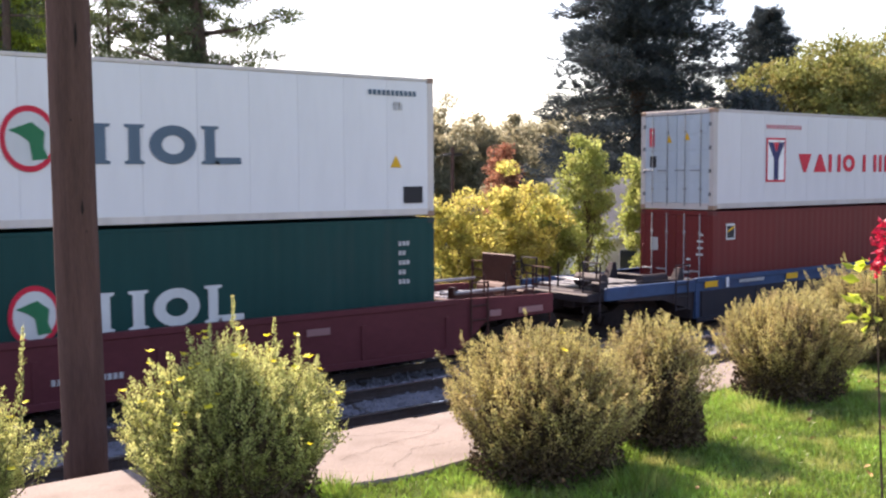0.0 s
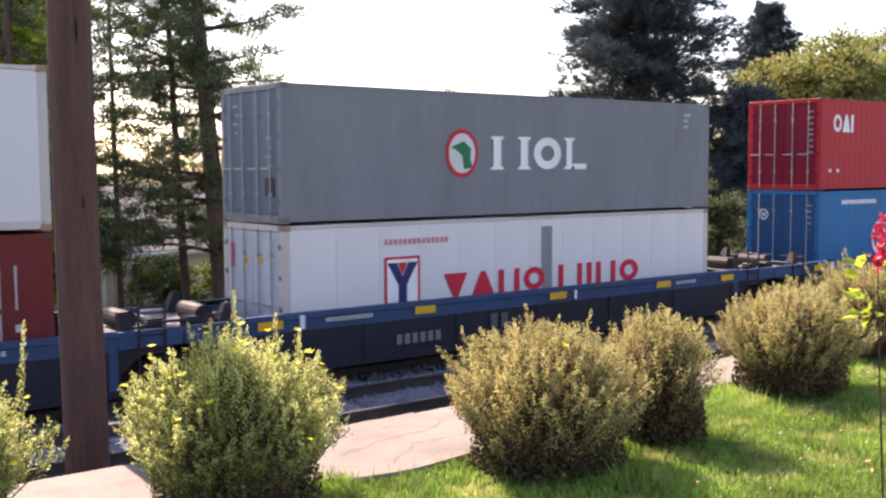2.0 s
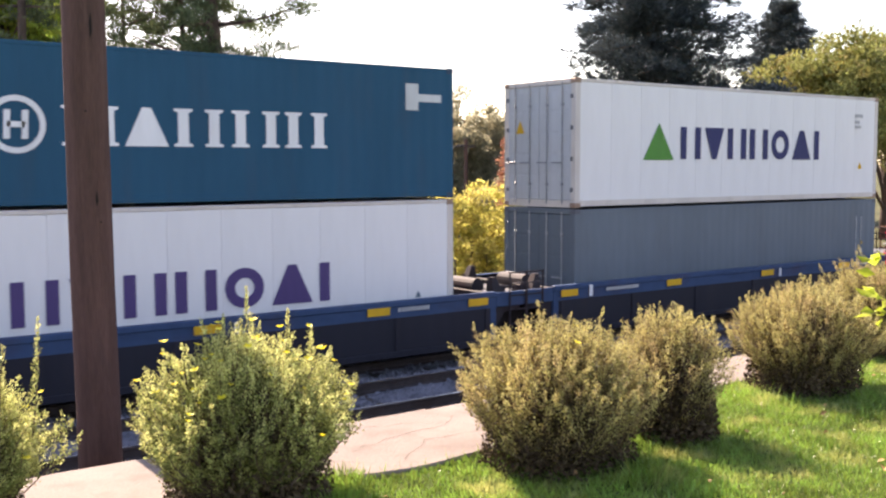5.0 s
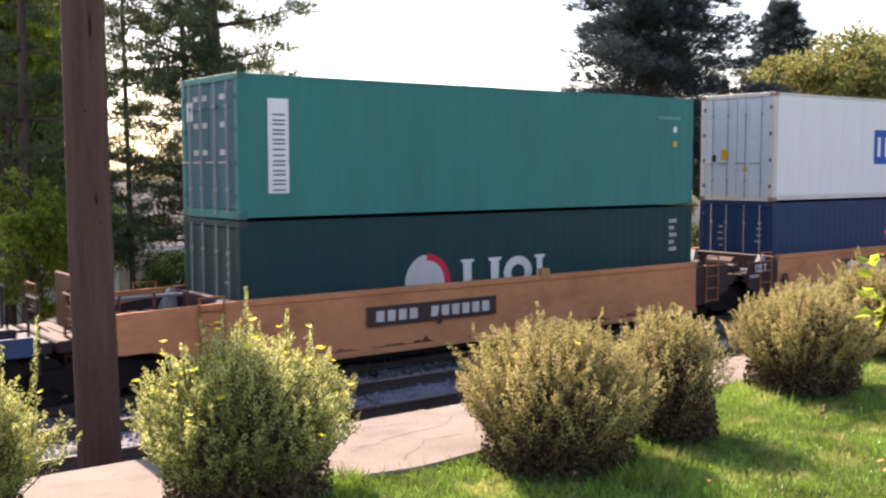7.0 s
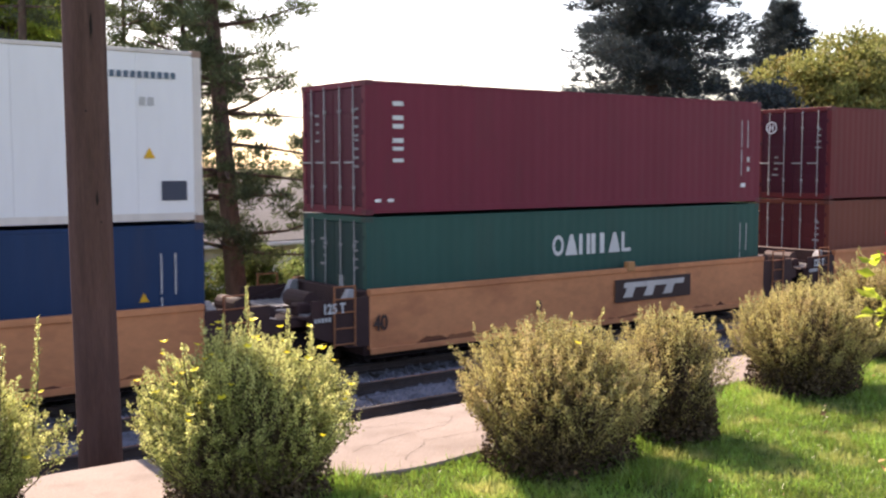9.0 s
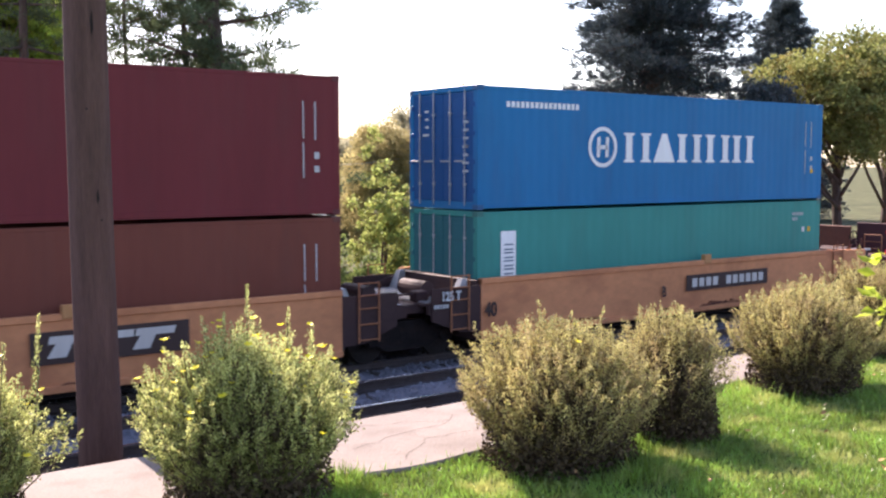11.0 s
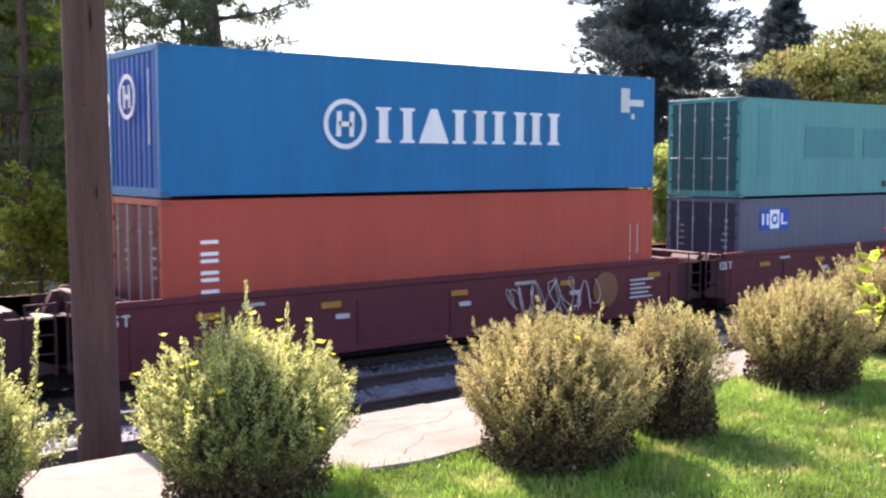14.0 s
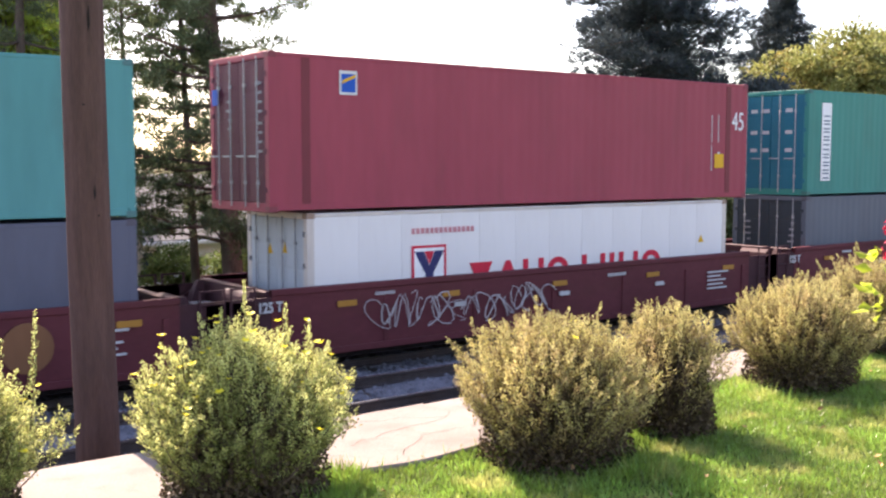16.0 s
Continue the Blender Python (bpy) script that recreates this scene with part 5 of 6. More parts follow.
    up, _ = C("sea-green steel container with a white name strip and pale rods", (0.03, 0.22, 0.19), HIGH, end_shade_rgb=(0.012, 0.14, 0.2))
    stack(251.57, lo, LOW, up)
    mark_q(lo, up)


def build_wagons():
    maroon, blue, orange = (0.12, 0.031, 0.037), (0.04, 0.075, 0.15), (0.6, 0.245, 0.115)
    dark, rusty = (0.035, 0.03, 0.035), (0.07, 0.03, 0.025)

    def unit(x, label, rgb, top, bottom, dark_end, style, lt, rt, a=-0.15, b=CL + 0.15, **kw):
        car = well_wagon(label, rgb, a, b, top, bottom, lt, rt, dark_end, style, **kw)
        put_on(car, x, 0)
        return car

    end = CL + 0.15
    # A: older maroon wagon, its truck under the far end
    car = unit(0.63, "older maroon well wagon with grimy sides", maroon, 1.36, 0.34, rusty, "maroon", None, end + 2.9, b=end + 0.2, right_ext=2.7)
    bogie(car, end + 2.4)
    mark_wagon_a(car)
    # B to F: blue wagons
    xs = [21.76, 38.08, 55.23, 72.38, 88.0, 107.87]
    for i in range(5):
        gap = xs[i + 1] - xs[i] - CL
        prev = (xs[i] - xs[i - 1] - CL) if i else 8.9
        lt = -prev / 2 if i else -4.2
        rt = CL + gap / 2 if i < 4 else CL + 4.1
        car = unit(xs[i], "blue-topped well wagon with dark lower sides and yellow reflectors", blue, 1.3, 0.3, dark, "blue", lt, rt, a=-0.9 if i else -1.0, b=CL + 0.9)
        bogie(car, lt if i else -2.9)
        if i == 4:
            bogie(car, CL + 2.9)
        mark_wagon_blue(car, i)
    # G to K: orange wagons
    xs = [107.87, 123.34, 138.86, 154.24, 169.74]
    for i in range(5):
        lt = -1.65 if i else -2.9
        rt = CL + 1.63 if i < 4 else CL + 2.9
        car = unit(xs[i], "orange-yellow well wagon with scraped sides and dark ends", orange, 1.57, 0.42, (0.06, 0.035, 0.035), "yellow", lt, rt, a=-0.12 if i else -0.12, b=CL - 0.15, left_ext=0.0 if i else 2.2, right_ext=0.0 if i < 4 else 2.0)
        bogie(car, lt if i else -2.5)
        if i == 4:
            bogie(car, CL + 2.5)
        mark_wagon_orange(car, i)
    # M to Q: dark maroon wagons
    xs = [189.52, 205.0, 220.5, 235.92, 251.57]
    for i in range(5):
        lt = -1.65 if i else -3.0
        rt = CL + 1.63
        car = unit(xs[i], "dark maroon well wagon with yellow reflectors and stencil bars", maroon, 1.6, 0.42, (0.06, 0.025, 0.03), "maroon", lt, rt, a=-0.9 if i else -0.4, b=CL + 0.6)
        bogie(car, lt if i else -2.5)
        mark_wagon_maroon(car, i)


TRAVEL = [(0, 0.0), (1, -14.38), (2, -28.76), (3, -43.2), (4, -57.49), (5, -71.6), (6.5, -92.66), (7, -99.65), (8, -113.83), (9, -128.0), (10, -142.08), (11.5, -163.19), (12, -170.2), (13, -184.18), (14, -198.22), (15, -212.32), (16, -226.31)]


def motions():
    for ob, x, y, z in RIDE:
        walk(ob, [(t, pose(x + s, y, z)) for t, s in TRAVEL])


# ---- plants ----
def unit_vectors(rng, n):
    v = rng.normal(size=(n, 3))
    return v / np.linalg.norm(v, axis=1, keepdims=True)


def clumps(rng, centre, radii, count, spread=0.95):
    """Clump centres filling an uneven, lumpy ellipsoid."""
    v = unit_vectors(rng, count)
    o = rng.uniform(0, 50)
    lump = np.array([0.82 + 0.42 * noise.noise((a * 1.6 + o, b * 1.6, c * 1.6)) for a, b, c in v])[:, None]
    v = v * (rng.random((count, 1)) ** 0.42) * spread * lump
    return np.asarray(centre) + v * np.asarray(radii)


def clump_leaves(rng, centres, size, per, flat=0.8):
    """Leaf places and directions on the outsides of clumps."""
    n = len(centres) * per
    c = np.repeat(centres, per, axis=0)
    v = unit_vectors(rng, n)
    r = np.asarray(size) * (0.15 + 1.0 * rng.random((n, 1)) ** 0.6) * np.repeat(rng.uniform(0.6, 1.25, (len(centres), 1)), per, axis=0)
    p = c + v * r * np.array([1, 1, flat])
    return p, v + rng.normal(0, 0.6, (n, 3)) + np.array([0, 0, 0.15])


def limb(bd, rng, a, b, r0, r1, bend=0.1, n=5):
    a, b = np.asarray(a, float), np.asarray(b, float)
    pts, ln = [], np.linalg.norm(b - a)
    off = rng.normal(0, bend * ln * 0.5, 3)
    for i in range(n):
        t = i / (n - 1)
        pts.append(a + (b - a) * t + off * math.sin(math.pi * t))
    bd.tube(pts, [r0 + (r1 - r0) * i / (n - 1) for i in range(n)], 6)


def broadleaf(name, x, y, z0, height, crown_z, radii, mat, label, seed, count=60, per=260, clump=0.7, leaf=0.14, trunk=0.18, category="tree"):
    """Trunk, forking limbs and a crown of leaf clumps."""
    rng = np.random.default_rng(seed)
    tree = thing(name, pose(x, y, z0), label, category)
    cz = crown_z - z0
    cen = clumps(rng, (0, 0, cz), radii, count)
    wood = Build()
    limb(wood, rng, (0, 0, -0.2), (0, 0, cz), trunk, trunk * 0.5, 0.04, 7)
    for c in cen[:: max(1, count // 22)]:
        zf = max(0.15 * cz, c[2] - np.linalg.norm(c[:2]) - 0.3 * radii[2])
        limb(wood, rng, (0, 0, min(zf, cz)), c, trunk * 0.35, trunk * 0.08, 0.12)
    part("trunk", wood, M_BARK, tree, smooth=True)
    p, d = clump_leaves(rng, cen, clump, per)
    p[:, 2] = np.maximum(p[:, 2], 0.05)
    n = len(p)
    me = leaf_mesh("crown", p, d, leaf * (0.7 + 0.6 * rng.random(n)), leaf * 0.62 * (0.7 + 0.6 * rng.random(n)), rng)
    part("crown", me, mat, tree)
    return tree


def pine(x, y, z0, height, lean, label, seed, trunk=0.25, reach=2.6, first=2.0, tiers=15, tuft=0.5, mat=None, per=150):
    """A pine: bare tapering trunk and tiers of level limbs with flat needle plates."""
    rng = np.random.default_rng(seed)
    tree = thing("pine_tree", pose(x, y, z0), label, "tree")
    wood = Build()
    hs = np.linspace(-0.2, height, 10)
    def at(h):
        return np.array([lean[0] * h / height, lean[1] * h / height, h])
    wood.tube([at(h) for h in hs], [trunk * (1 - 0.75 * max(h, 0) / height) for h in hs], 12)
    cs, sz = [], []
    for i in range(tiers):
        h = first + (height - first) * (i / tiers) + rng.uniform(-0.2, 0.2)
        k = int(rng.integers(3, 6))
        a0 = rng.uniform(0, 6.28)
        for j in range(k):
            a = a0 + 6.28 * j / k + rng.uniform(-0.4, 0.4)
            ln = reach * (1 - 0.55 * i / tiers) * rng.uniform(0.6, 1.12)
            tip = at(h) + np.array([math.cos(a) * ln, math.sin(a) * ln, ln * rng.uniform(-0.15, 0.22)])
            limb(wood, rng, at(h), tip, trunk * 0.22, 0.012, 0.08, 5)
            dense = 1.0 + 0.4 * min(1.0, max(0.0, (i / tiers - 0.2) * 3))
            for m in range(int(1 + ln * rng.uniform(0.9, 2.6) * dense)):
                t = rng.uniform(0.35, 1.1)
                cs.append(at(h) + (tip - at(h)) * t + np.array([rng.normal(0, 0.4), rng.normal(0, 0.4), rng.normal(0.0, 0.2)]))
    part("trunk", wood, M_BARK, tree, smooth=True)
    cs = np.array(cs)
    p, d = clump_leaves(rng, cs, tuft * 0.8, per, 0.5)
    n = len(p)
    me = leaf_mesh("needles", p, d + np.array([0, 0, 0.5]), 0.16 * (0.7 + 0.6 * rng.random(n)), 0.024 + 0.018 * rng.random(n), rng, 0.1)
    part("crown", me, mat or M_NEEDLE, tree)
    return tree


def spruce(x, y, z0, height, base_r, label, seed, tiers=34, per=70, name="spruce_tree", mat=None, leaf=0.3, power=0.85, first=0.06):
    """A dense conifer: boughs of uneven reach, each hung with tufts of needle sprays."""
    rng = np.random.default_rng(seed)
    tree = thing(name, pose(x, y, z0), label, "tree")
    wood = Build()
    wood.tube([(0, 0, -0.2), (0, 0, height * 0.5), (0, 0, height)], [height * 0.016, height * 0.01, 0.02], 10)
    ps, ds = [], []
    tuft = 8
    for i in range(tiers):
        f = first + (1 - first) * i / tiers
        r = base_r * (1 - f) ** power + 0.25
        for j in range(int(9 + 7 * (1 - f))):
            a = rng.uniform(0, 6.28)
            lump = 0.92 + 0.3 * noise.noise((math.cos(a) * 1.8 + seed, math.sin(a) * 1.8, f * 9))
            ln = r * rng.uniform(0.7, 1.05) * lump
            h = height * min(max(f + rng.uniform(-1.0, 1.0) / tiers, 0.01), 0.985)
            tip = np.array([math.cos(a) * ln, math.sin(a) * ln, h + rng.uniform(-0.28, -0.08) * ln])
            if j % 3 == 0:
                limb(wood, rng, (0, 0, h), tip, 0.05, 0.012, 0.05, 4)
            m = max(3, per // tuft)
            t = 0.03 + 0.98 * rng.random(m) ** 0.8
            side = np.array([-math.sin(a), math.cos(a), 0])
            c = np.array([0, 0, h]) + t[:, None] * (tip - np.array([0, 0, h])) + side * (rng.normal(0, 0.13, m) * ln * (1.1 - t * 0.6))[:, None]
            c[:, 2] += rng.normal(-0.05, 0.2, m) + 0.5 * t ** 3
            size = (0.5 - 0.22 * t[:, None]) * (0.7 + 0.6 * rng.random((m, 1)))
            c = np.repeat(c, tuft, axis=0)
            v = unit_vectors(rng, m * tuft)
            ps.append(c + v * np.repeat(size, tuft, axis=0) * rng.random((m * tuft, 1)) ** 0.5 * np.array([1, 1, 0.8]))
            ds.append(v * 0.7 + np.array([math.cos(a), math.sin(a), 0.25]))
    part("trunk", wood, M_BARK, tree, smooth=True)
    p, d = np.concatenate(ps), np.concatenate(ds)
    n = len(p)
    me = leaf_mesh("boughs", p, d, leaf * (0.6 + 0.8 * rng.random(n)), leaf * 0.17 * (0.6 + 0.8 * rng.random(n)), rng, 0.2)
    part("crown", me, mat or M_SPRUCE, tree)
    return tree


FLOWER = Build()
for _k in range(5):
    _a = 2 * math.pi * _k / 5
    _c, _s = math.cos(_a), math.sin(_a)
    FLOWER.add([(0, 0, 0), (_c * 0.008 - _s * 0.006, _s * 0.008 + _c * 0.006, 0.004), (_c * 0.015, _s * 0.015, 0.007), (_c * 0.008 + _s * 0.006, _s * 0.008 - _c * 0.006, 0.004)], [(0, 1, 2, 3)])
FLOWER = FLOWER.mesh("flower")


def shrub(x, y, radii, height, label, seed, mat, tip_mat, shoots=820, spikes=(), sides=(), flowers=0, leaf=0.0165, bare=0.22):
    """A bushy garden shrub: fan of stems ending in leafy upright shoots, pale at their tips, bare low down, dark leaves
    for shade within.
    spikes: (x, y, height) of long shoots above the dome; sides: (x, y, z) tips of low side branches."""
    rng = np.random.default_rng(seed)
    z0 = ground_z(x, y)
    bush = thing("garden_shrub", pose(x, y, z0), label, "shrub", "shrubs along the path")
    rx, ry = radii
    stems = Build()
    ps, ds, ts, tips = [], [], [], []

    def leafy(base, tip, count, thick):
        """Leaves along one shoot, crowding towards its tip."""
        way = (tip - base) / np.linalg.norm(tip - base)
        t = rng.random(count) ** 0.8
        off = rng.normal(0, 1, (count, 3)) * (thick * (1.05 - 0.75 * t))[:, None]
        ps.append(base + (tip - base) * t[:, None] + off)
        ds.append(way * 0.8 + off / thick * 0.55 + rng.normal(0, 0.35, (count, 3)))
        ts.append(t)

    for i in range(shoots):
        a = 2.39996 * i + rng.uniform(-0.5, 0.5)
        v = ((i + 0.5) / shoots) ** 0.9
        lump = 0.92 + 0.3 * noise.noise((math.cos(a) * 1.7 + seed * 3.1, math.sin(a) * 1.7, v * 2.2)) + 0.2 * noise.noise((math.cos(a) * 4.5, math.sin(a) * 4.5 + seed, v * 5))
        wide = math.sqrt(max(0.0, 1 - v ** 3.0)) * (0.5 + 0.5 * min(1.0, v / 0.45))
        depth = 1 - 0.3 * rng.random() ** 2.2
        mid = np.array([math.cos(a) * rx * wide * lump * depth, math.sin(a) * ry * wide * lump * depth, height * (0.1 + 0.86 * v * (0.62 + 0.38 * lump)) * (0.9 + 0.1 * depth)])
        ln = rng.uniform(0.11, 0.24) * (1.25 if rng.random() < 0.12 else 1.0)
        way = np.array([math.cos(a) * (0.75 - 0.55 * v), math.sin(a) * (0.75 - 0.55 * v), 0.5 + 0.5 * v]) + rng.normal(0, 0.2, 3)
        way /= np.linalg.norm(way)
        tip = mid + way * ln * 0.35
        if rng.random() < 0.16 and v > 0.4:
            tip = tip + way * rng.uniform(0.03, 0.1)
        base = tip - way * ln
        base[2] = max(base[2], 0.03)
        low = min(1.0, max(0.25, (tip[2] / height - bare * 0.4) / bare))
        leafy(base, tip, int(430 * ln * low) + 4, rng.uniform(0.013, 0.022))
        tips.append(tip)
        if i % 3 == 0:
            root = np.array([base[0] * 0.25, base[1] * 0.25, 0.0]) + rng.normal(0, 0.03, 3) * np.array([1, 1, 0])
            limb(stems, rng, root, base, 0.006, 0.0025, 0.1, 4)
            limb(stems, rng, base, tip, 0.0025, 0.001, 0.03, 3)
    for sx, sy, sh in spikes:
        base, tip = np.array([sx * 0.9, sy * 0.9, height * 0.6]), np.array([sx, sy, sh])
        limb(stems, rng, base, tip, 0.004, 0.0015, 0.05, 4)
        leafy(base, tip, int(520 * (sh - height * 0.6)), 0.0125)
    for sx, sy, sz in sides:
        base, tip = np.array([sx * 0.55, sy * 0.55, sz * 0.45]), np.array([sx, sy, sz])
        limb(stems, rng, base, tip, 0.004, 0.0015, 0.08, 4)
        for k in range(5):
            b = base + (tip - base) * (0.5 + 0.1 * k)
            leafy(b, b + np.array([0.03 * np.sign(sx), 0, 0.1]) + rng.normal(0, 0.02, 3), 45, 0.014)
    p, d, t = np.concatenate(ps), np.concatenate(ds), np.concatenate(ts)
    p[:, 2] = np.maximum(p[:, 2], 0.01)
    n = len(p)
    # dark leaves filling the shrub's heart, its inner shade put into their colour
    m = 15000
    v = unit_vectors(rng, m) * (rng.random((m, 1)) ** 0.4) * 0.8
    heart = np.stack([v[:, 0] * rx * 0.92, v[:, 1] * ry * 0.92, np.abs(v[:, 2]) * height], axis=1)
    part("inner_foliage", leaf_mesh("inner_foliage", heart, rng.normal(size=(m, 3)), leaf * (1.2 + 0.8 * rng.random(m)), leaf * 0.9 * (0.6 + 0.8 * rng.random(m)), rng), M_SHRUBSHADE, bush, "dark brown inner leaves coloured as the shrub's shade")
    part("stem_fan", stems, M_TWIG, bush)
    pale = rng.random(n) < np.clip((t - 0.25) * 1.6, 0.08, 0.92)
    for sel, mm, lb in ((pale, tip_mat, "pale leaves crowding towards the shoot tips"), (~pale, mat, "")):
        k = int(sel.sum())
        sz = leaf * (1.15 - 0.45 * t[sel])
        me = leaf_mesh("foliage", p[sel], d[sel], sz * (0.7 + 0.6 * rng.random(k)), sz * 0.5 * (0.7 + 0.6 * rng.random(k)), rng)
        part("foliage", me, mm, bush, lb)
    tips = np.array(tips)
    face = tips[(tips[:, 2] > height * 0.45) & (tips[:, 1] < ry * 0.5)]
    for i in range(flowers):
        q = face[rng.integers(len(face))]
        f = part("flower", FLOWER, M_FLOWER, bush, "small flat yellow flower head" if i == 0 else "")
        s = rng.uniform(1.15, 1.8)
        f.matrix_basis = Matrix.LocRotScale(q + np.array([0, -0.01, 0.034]), Euler((rng.uniform(-0.1, 0.45), rng.uniform(-0.25, 0.25), rng.uniform(0, 6))), (s, s, s))
    return bush


def build_shrubs():
    green = "rounded green shrub with small yellow flowers beside the path"
    tan = "twiggy tan-green shrub with browning leaves beside the lawn"
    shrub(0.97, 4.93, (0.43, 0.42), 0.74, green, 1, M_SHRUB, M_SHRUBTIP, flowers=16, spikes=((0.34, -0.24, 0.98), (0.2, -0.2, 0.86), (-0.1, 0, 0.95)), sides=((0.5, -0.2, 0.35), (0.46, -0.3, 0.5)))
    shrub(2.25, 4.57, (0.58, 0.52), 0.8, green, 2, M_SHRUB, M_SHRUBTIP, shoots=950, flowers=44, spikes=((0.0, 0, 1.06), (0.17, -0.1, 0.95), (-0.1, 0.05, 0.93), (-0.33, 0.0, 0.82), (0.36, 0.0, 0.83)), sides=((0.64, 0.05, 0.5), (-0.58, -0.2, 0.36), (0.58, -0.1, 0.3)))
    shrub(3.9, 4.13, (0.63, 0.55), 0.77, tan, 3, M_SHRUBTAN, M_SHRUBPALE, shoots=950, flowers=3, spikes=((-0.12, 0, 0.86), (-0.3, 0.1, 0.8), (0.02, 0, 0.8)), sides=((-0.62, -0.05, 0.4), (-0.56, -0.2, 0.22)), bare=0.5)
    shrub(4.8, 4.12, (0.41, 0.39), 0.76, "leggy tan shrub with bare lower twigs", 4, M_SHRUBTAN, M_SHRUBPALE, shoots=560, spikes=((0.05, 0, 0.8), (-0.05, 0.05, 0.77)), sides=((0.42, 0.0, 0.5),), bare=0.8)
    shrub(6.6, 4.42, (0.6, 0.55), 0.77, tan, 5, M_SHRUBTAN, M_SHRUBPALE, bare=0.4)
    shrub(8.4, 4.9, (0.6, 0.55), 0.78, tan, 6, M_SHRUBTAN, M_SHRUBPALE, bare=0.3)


def build_trees():
    pine(12.15, 25.0, ground_z(12.15, 25), 15.0, (-1.15, 0.0), "tall dark pine with level limbs and bare lower trunk", 21, 0.3, 3.1, 2.6, 17, 0.47, per=140)
    pine(11.75, 26.6, ground_z(11.75, 26.6), 14.0, (-0.6, 0.0), "slender pine behind the railway track", 22, 0.13, 2.6, 3.4, 15, 0.47, per=140)
    pine(7.6, 28.0, ground_z(7.6, 28), 14.0, (0.1, 0.0), "dense pine with low dark limbs", 23, 0.2, 2.6, 2.4, 12, 0.44, per=110)
    pine(10.2, 27.4, ground_z(10.2, 27.4), 14.0, (-0.2, 0.0), "slim pine with level limbs behind the track", 28, 0.09, 2.5, 2.8, 13, 0.44, per=100)
    broadleaf("broadleaf_tree", 11.2, 42.0, -1.2, 16, 9.0, (3.6, 3.4, 7.5), M_GREENLEAF, "broad yellow-green tree behind the pines", 25, 150, 190, 0.9, 0.26, 0.3)
    broadleaf("broadleaf_tree", 9.5, 36.0, -1.2, 10, 3.2, (3.2, 2.4, 3.4), M_GREENLEAF, "low yellow-green tree behind the pines", 26, 90, 170, 0.7, 0.2, 0.2)
    spruce(47.2, 42.2, -1.2, 33.0, 8.9, "huge dark blue-green spruce towering behind the train", 31, 44, 440, leaf=0.4, power=0.9)
    spruce(85.0, 60.0, -1.2, 20.6, 7.2, "rounded dark conifer far behind the maples", 32, 46, 240, leaf=0.36, power=0.48)
    broadleaf("maple_tree", 57.0, 36.0, -1.2, 13, 8.2, (5.6, 5, 4.9), M_MAPLE, "broad maple turning yellow and orange", 33, 230, 190, 0.85, 0.24, 0.35)
    broadleaf("maple_tree", 67.0, 39.0, -1.2, 14, 8.8, (7.0, 5, 5.4), M_MAPLE, "tall maple turning yellow and orange", 34, 230, 170, 0.95, 0.26, 0.35)
    broadleaf("broadleaf_tree", 51.0, 37.0, -1.2, 9, 5.5, (3.0, 2.6, 4.2), M_SPRUCE, "dark evergreen beside the turning maple", 35, 90, 190, 0.8, 0.25, 0.2)
    # thicket right behind the train
    broadleaf("young_tree", 7.1, 25.6, -1.0, 6.0, 2.3, (1.6, 0.6, 2.5), M_SUNLEAF, "fresh green young tree beside the pines", 151, 75, 70, 0.26, 0.12, 0.06)
    broadleaf("young_tree", 8.9, 27.6, -1.0, 6.0, 1.6, (1.5, 0.7, 2.0), M_SUNLEAF, "fresh green leafy sapling below the pines", 152, 55, 70, 0.26, 0.12, 0.06)
    broadleaf("autumn_shrub", 19.3, 24.2, -0.9, 4.4, 1.6, (2.2, 1.2, 2.7), M_YELLOWLEAF, "bright yellow autumn thicket behind the track", 41, 120, 130, 0.33, 0.11, 0.06, "shrub")
    broadleaf("autumn_shrub", 21.8, 24.6, -0.9, 4.6, 1.9, (2.1, 1.2, 3.1), M_YELLOWLEAF, "bright yellow autumn thicket behind the track", 42, 130, 130, 0.33, 0.11, 0.06, "shrub")
    broadleaf("autumn_shrub", 23.8, 25.2, -0.9, 4.4, 1.6, (1.5, 1.2, 2.4), M_FRESHLEAF, "yellow-green autumn thicket behind the track", 48, 100, 120, 0.33, 0.11, 0.06, "shrub")
    broadleaf("young_tree", 26.0, 25.5, -1.0, 6.0, 2.9, (1.7, 1.0, 3.5), M_FRESHLEAF, "upright young green tree behind the track", 43, 130, 100, 0.3, 0.11, 0.07)
    broadleaf("young_tree", 16.0, 24.0, -0.9, 4.6, 2.0, (1.15, 0.9, 3.3), M_FRESHLEAF, "thin young tree with pale leaves",  44, 110, 55, 0.2, 0.1, 0.05)
    broadleaf("autumn_shrub", 17.6, 25.5, -1.0, 3.0, 0.9, (1.7, 1.0, 2.0), M_GREENLEAF, "low leafy thicket behind the track", 45, 80, 120, 0.33, 0.1, 0.05, "shrub")
    broadleaf("young_tree", 29.3, 25.5, -1.0, 6.5, 2.5, (1.7, 1.1, 3.4), M_FRESHLEAF, "bushy young green tree behind the railway track", 46, 130, 110, 0.32, 0.12, 0.06)
    broadleaf("autumn_shrub", 33.5, 26.0, -1.0, 3.6, 1.2, (2.6, 1.2, 2.6), M_NEEDLE, "dark green thicket behind the track", 49, 100, 130, 0.36, 0.12, 0.05, "shrub")
    broadleaf("autumn_shrub", 13.9, 27.5, -1.1, 3.0, 0.5, (1.8, 1.0, 1.6), M_GREENLEAF, "leafy low bushes below the pines", 47, 80, 130, 0.36, 0.11, 0.05, "shrub")
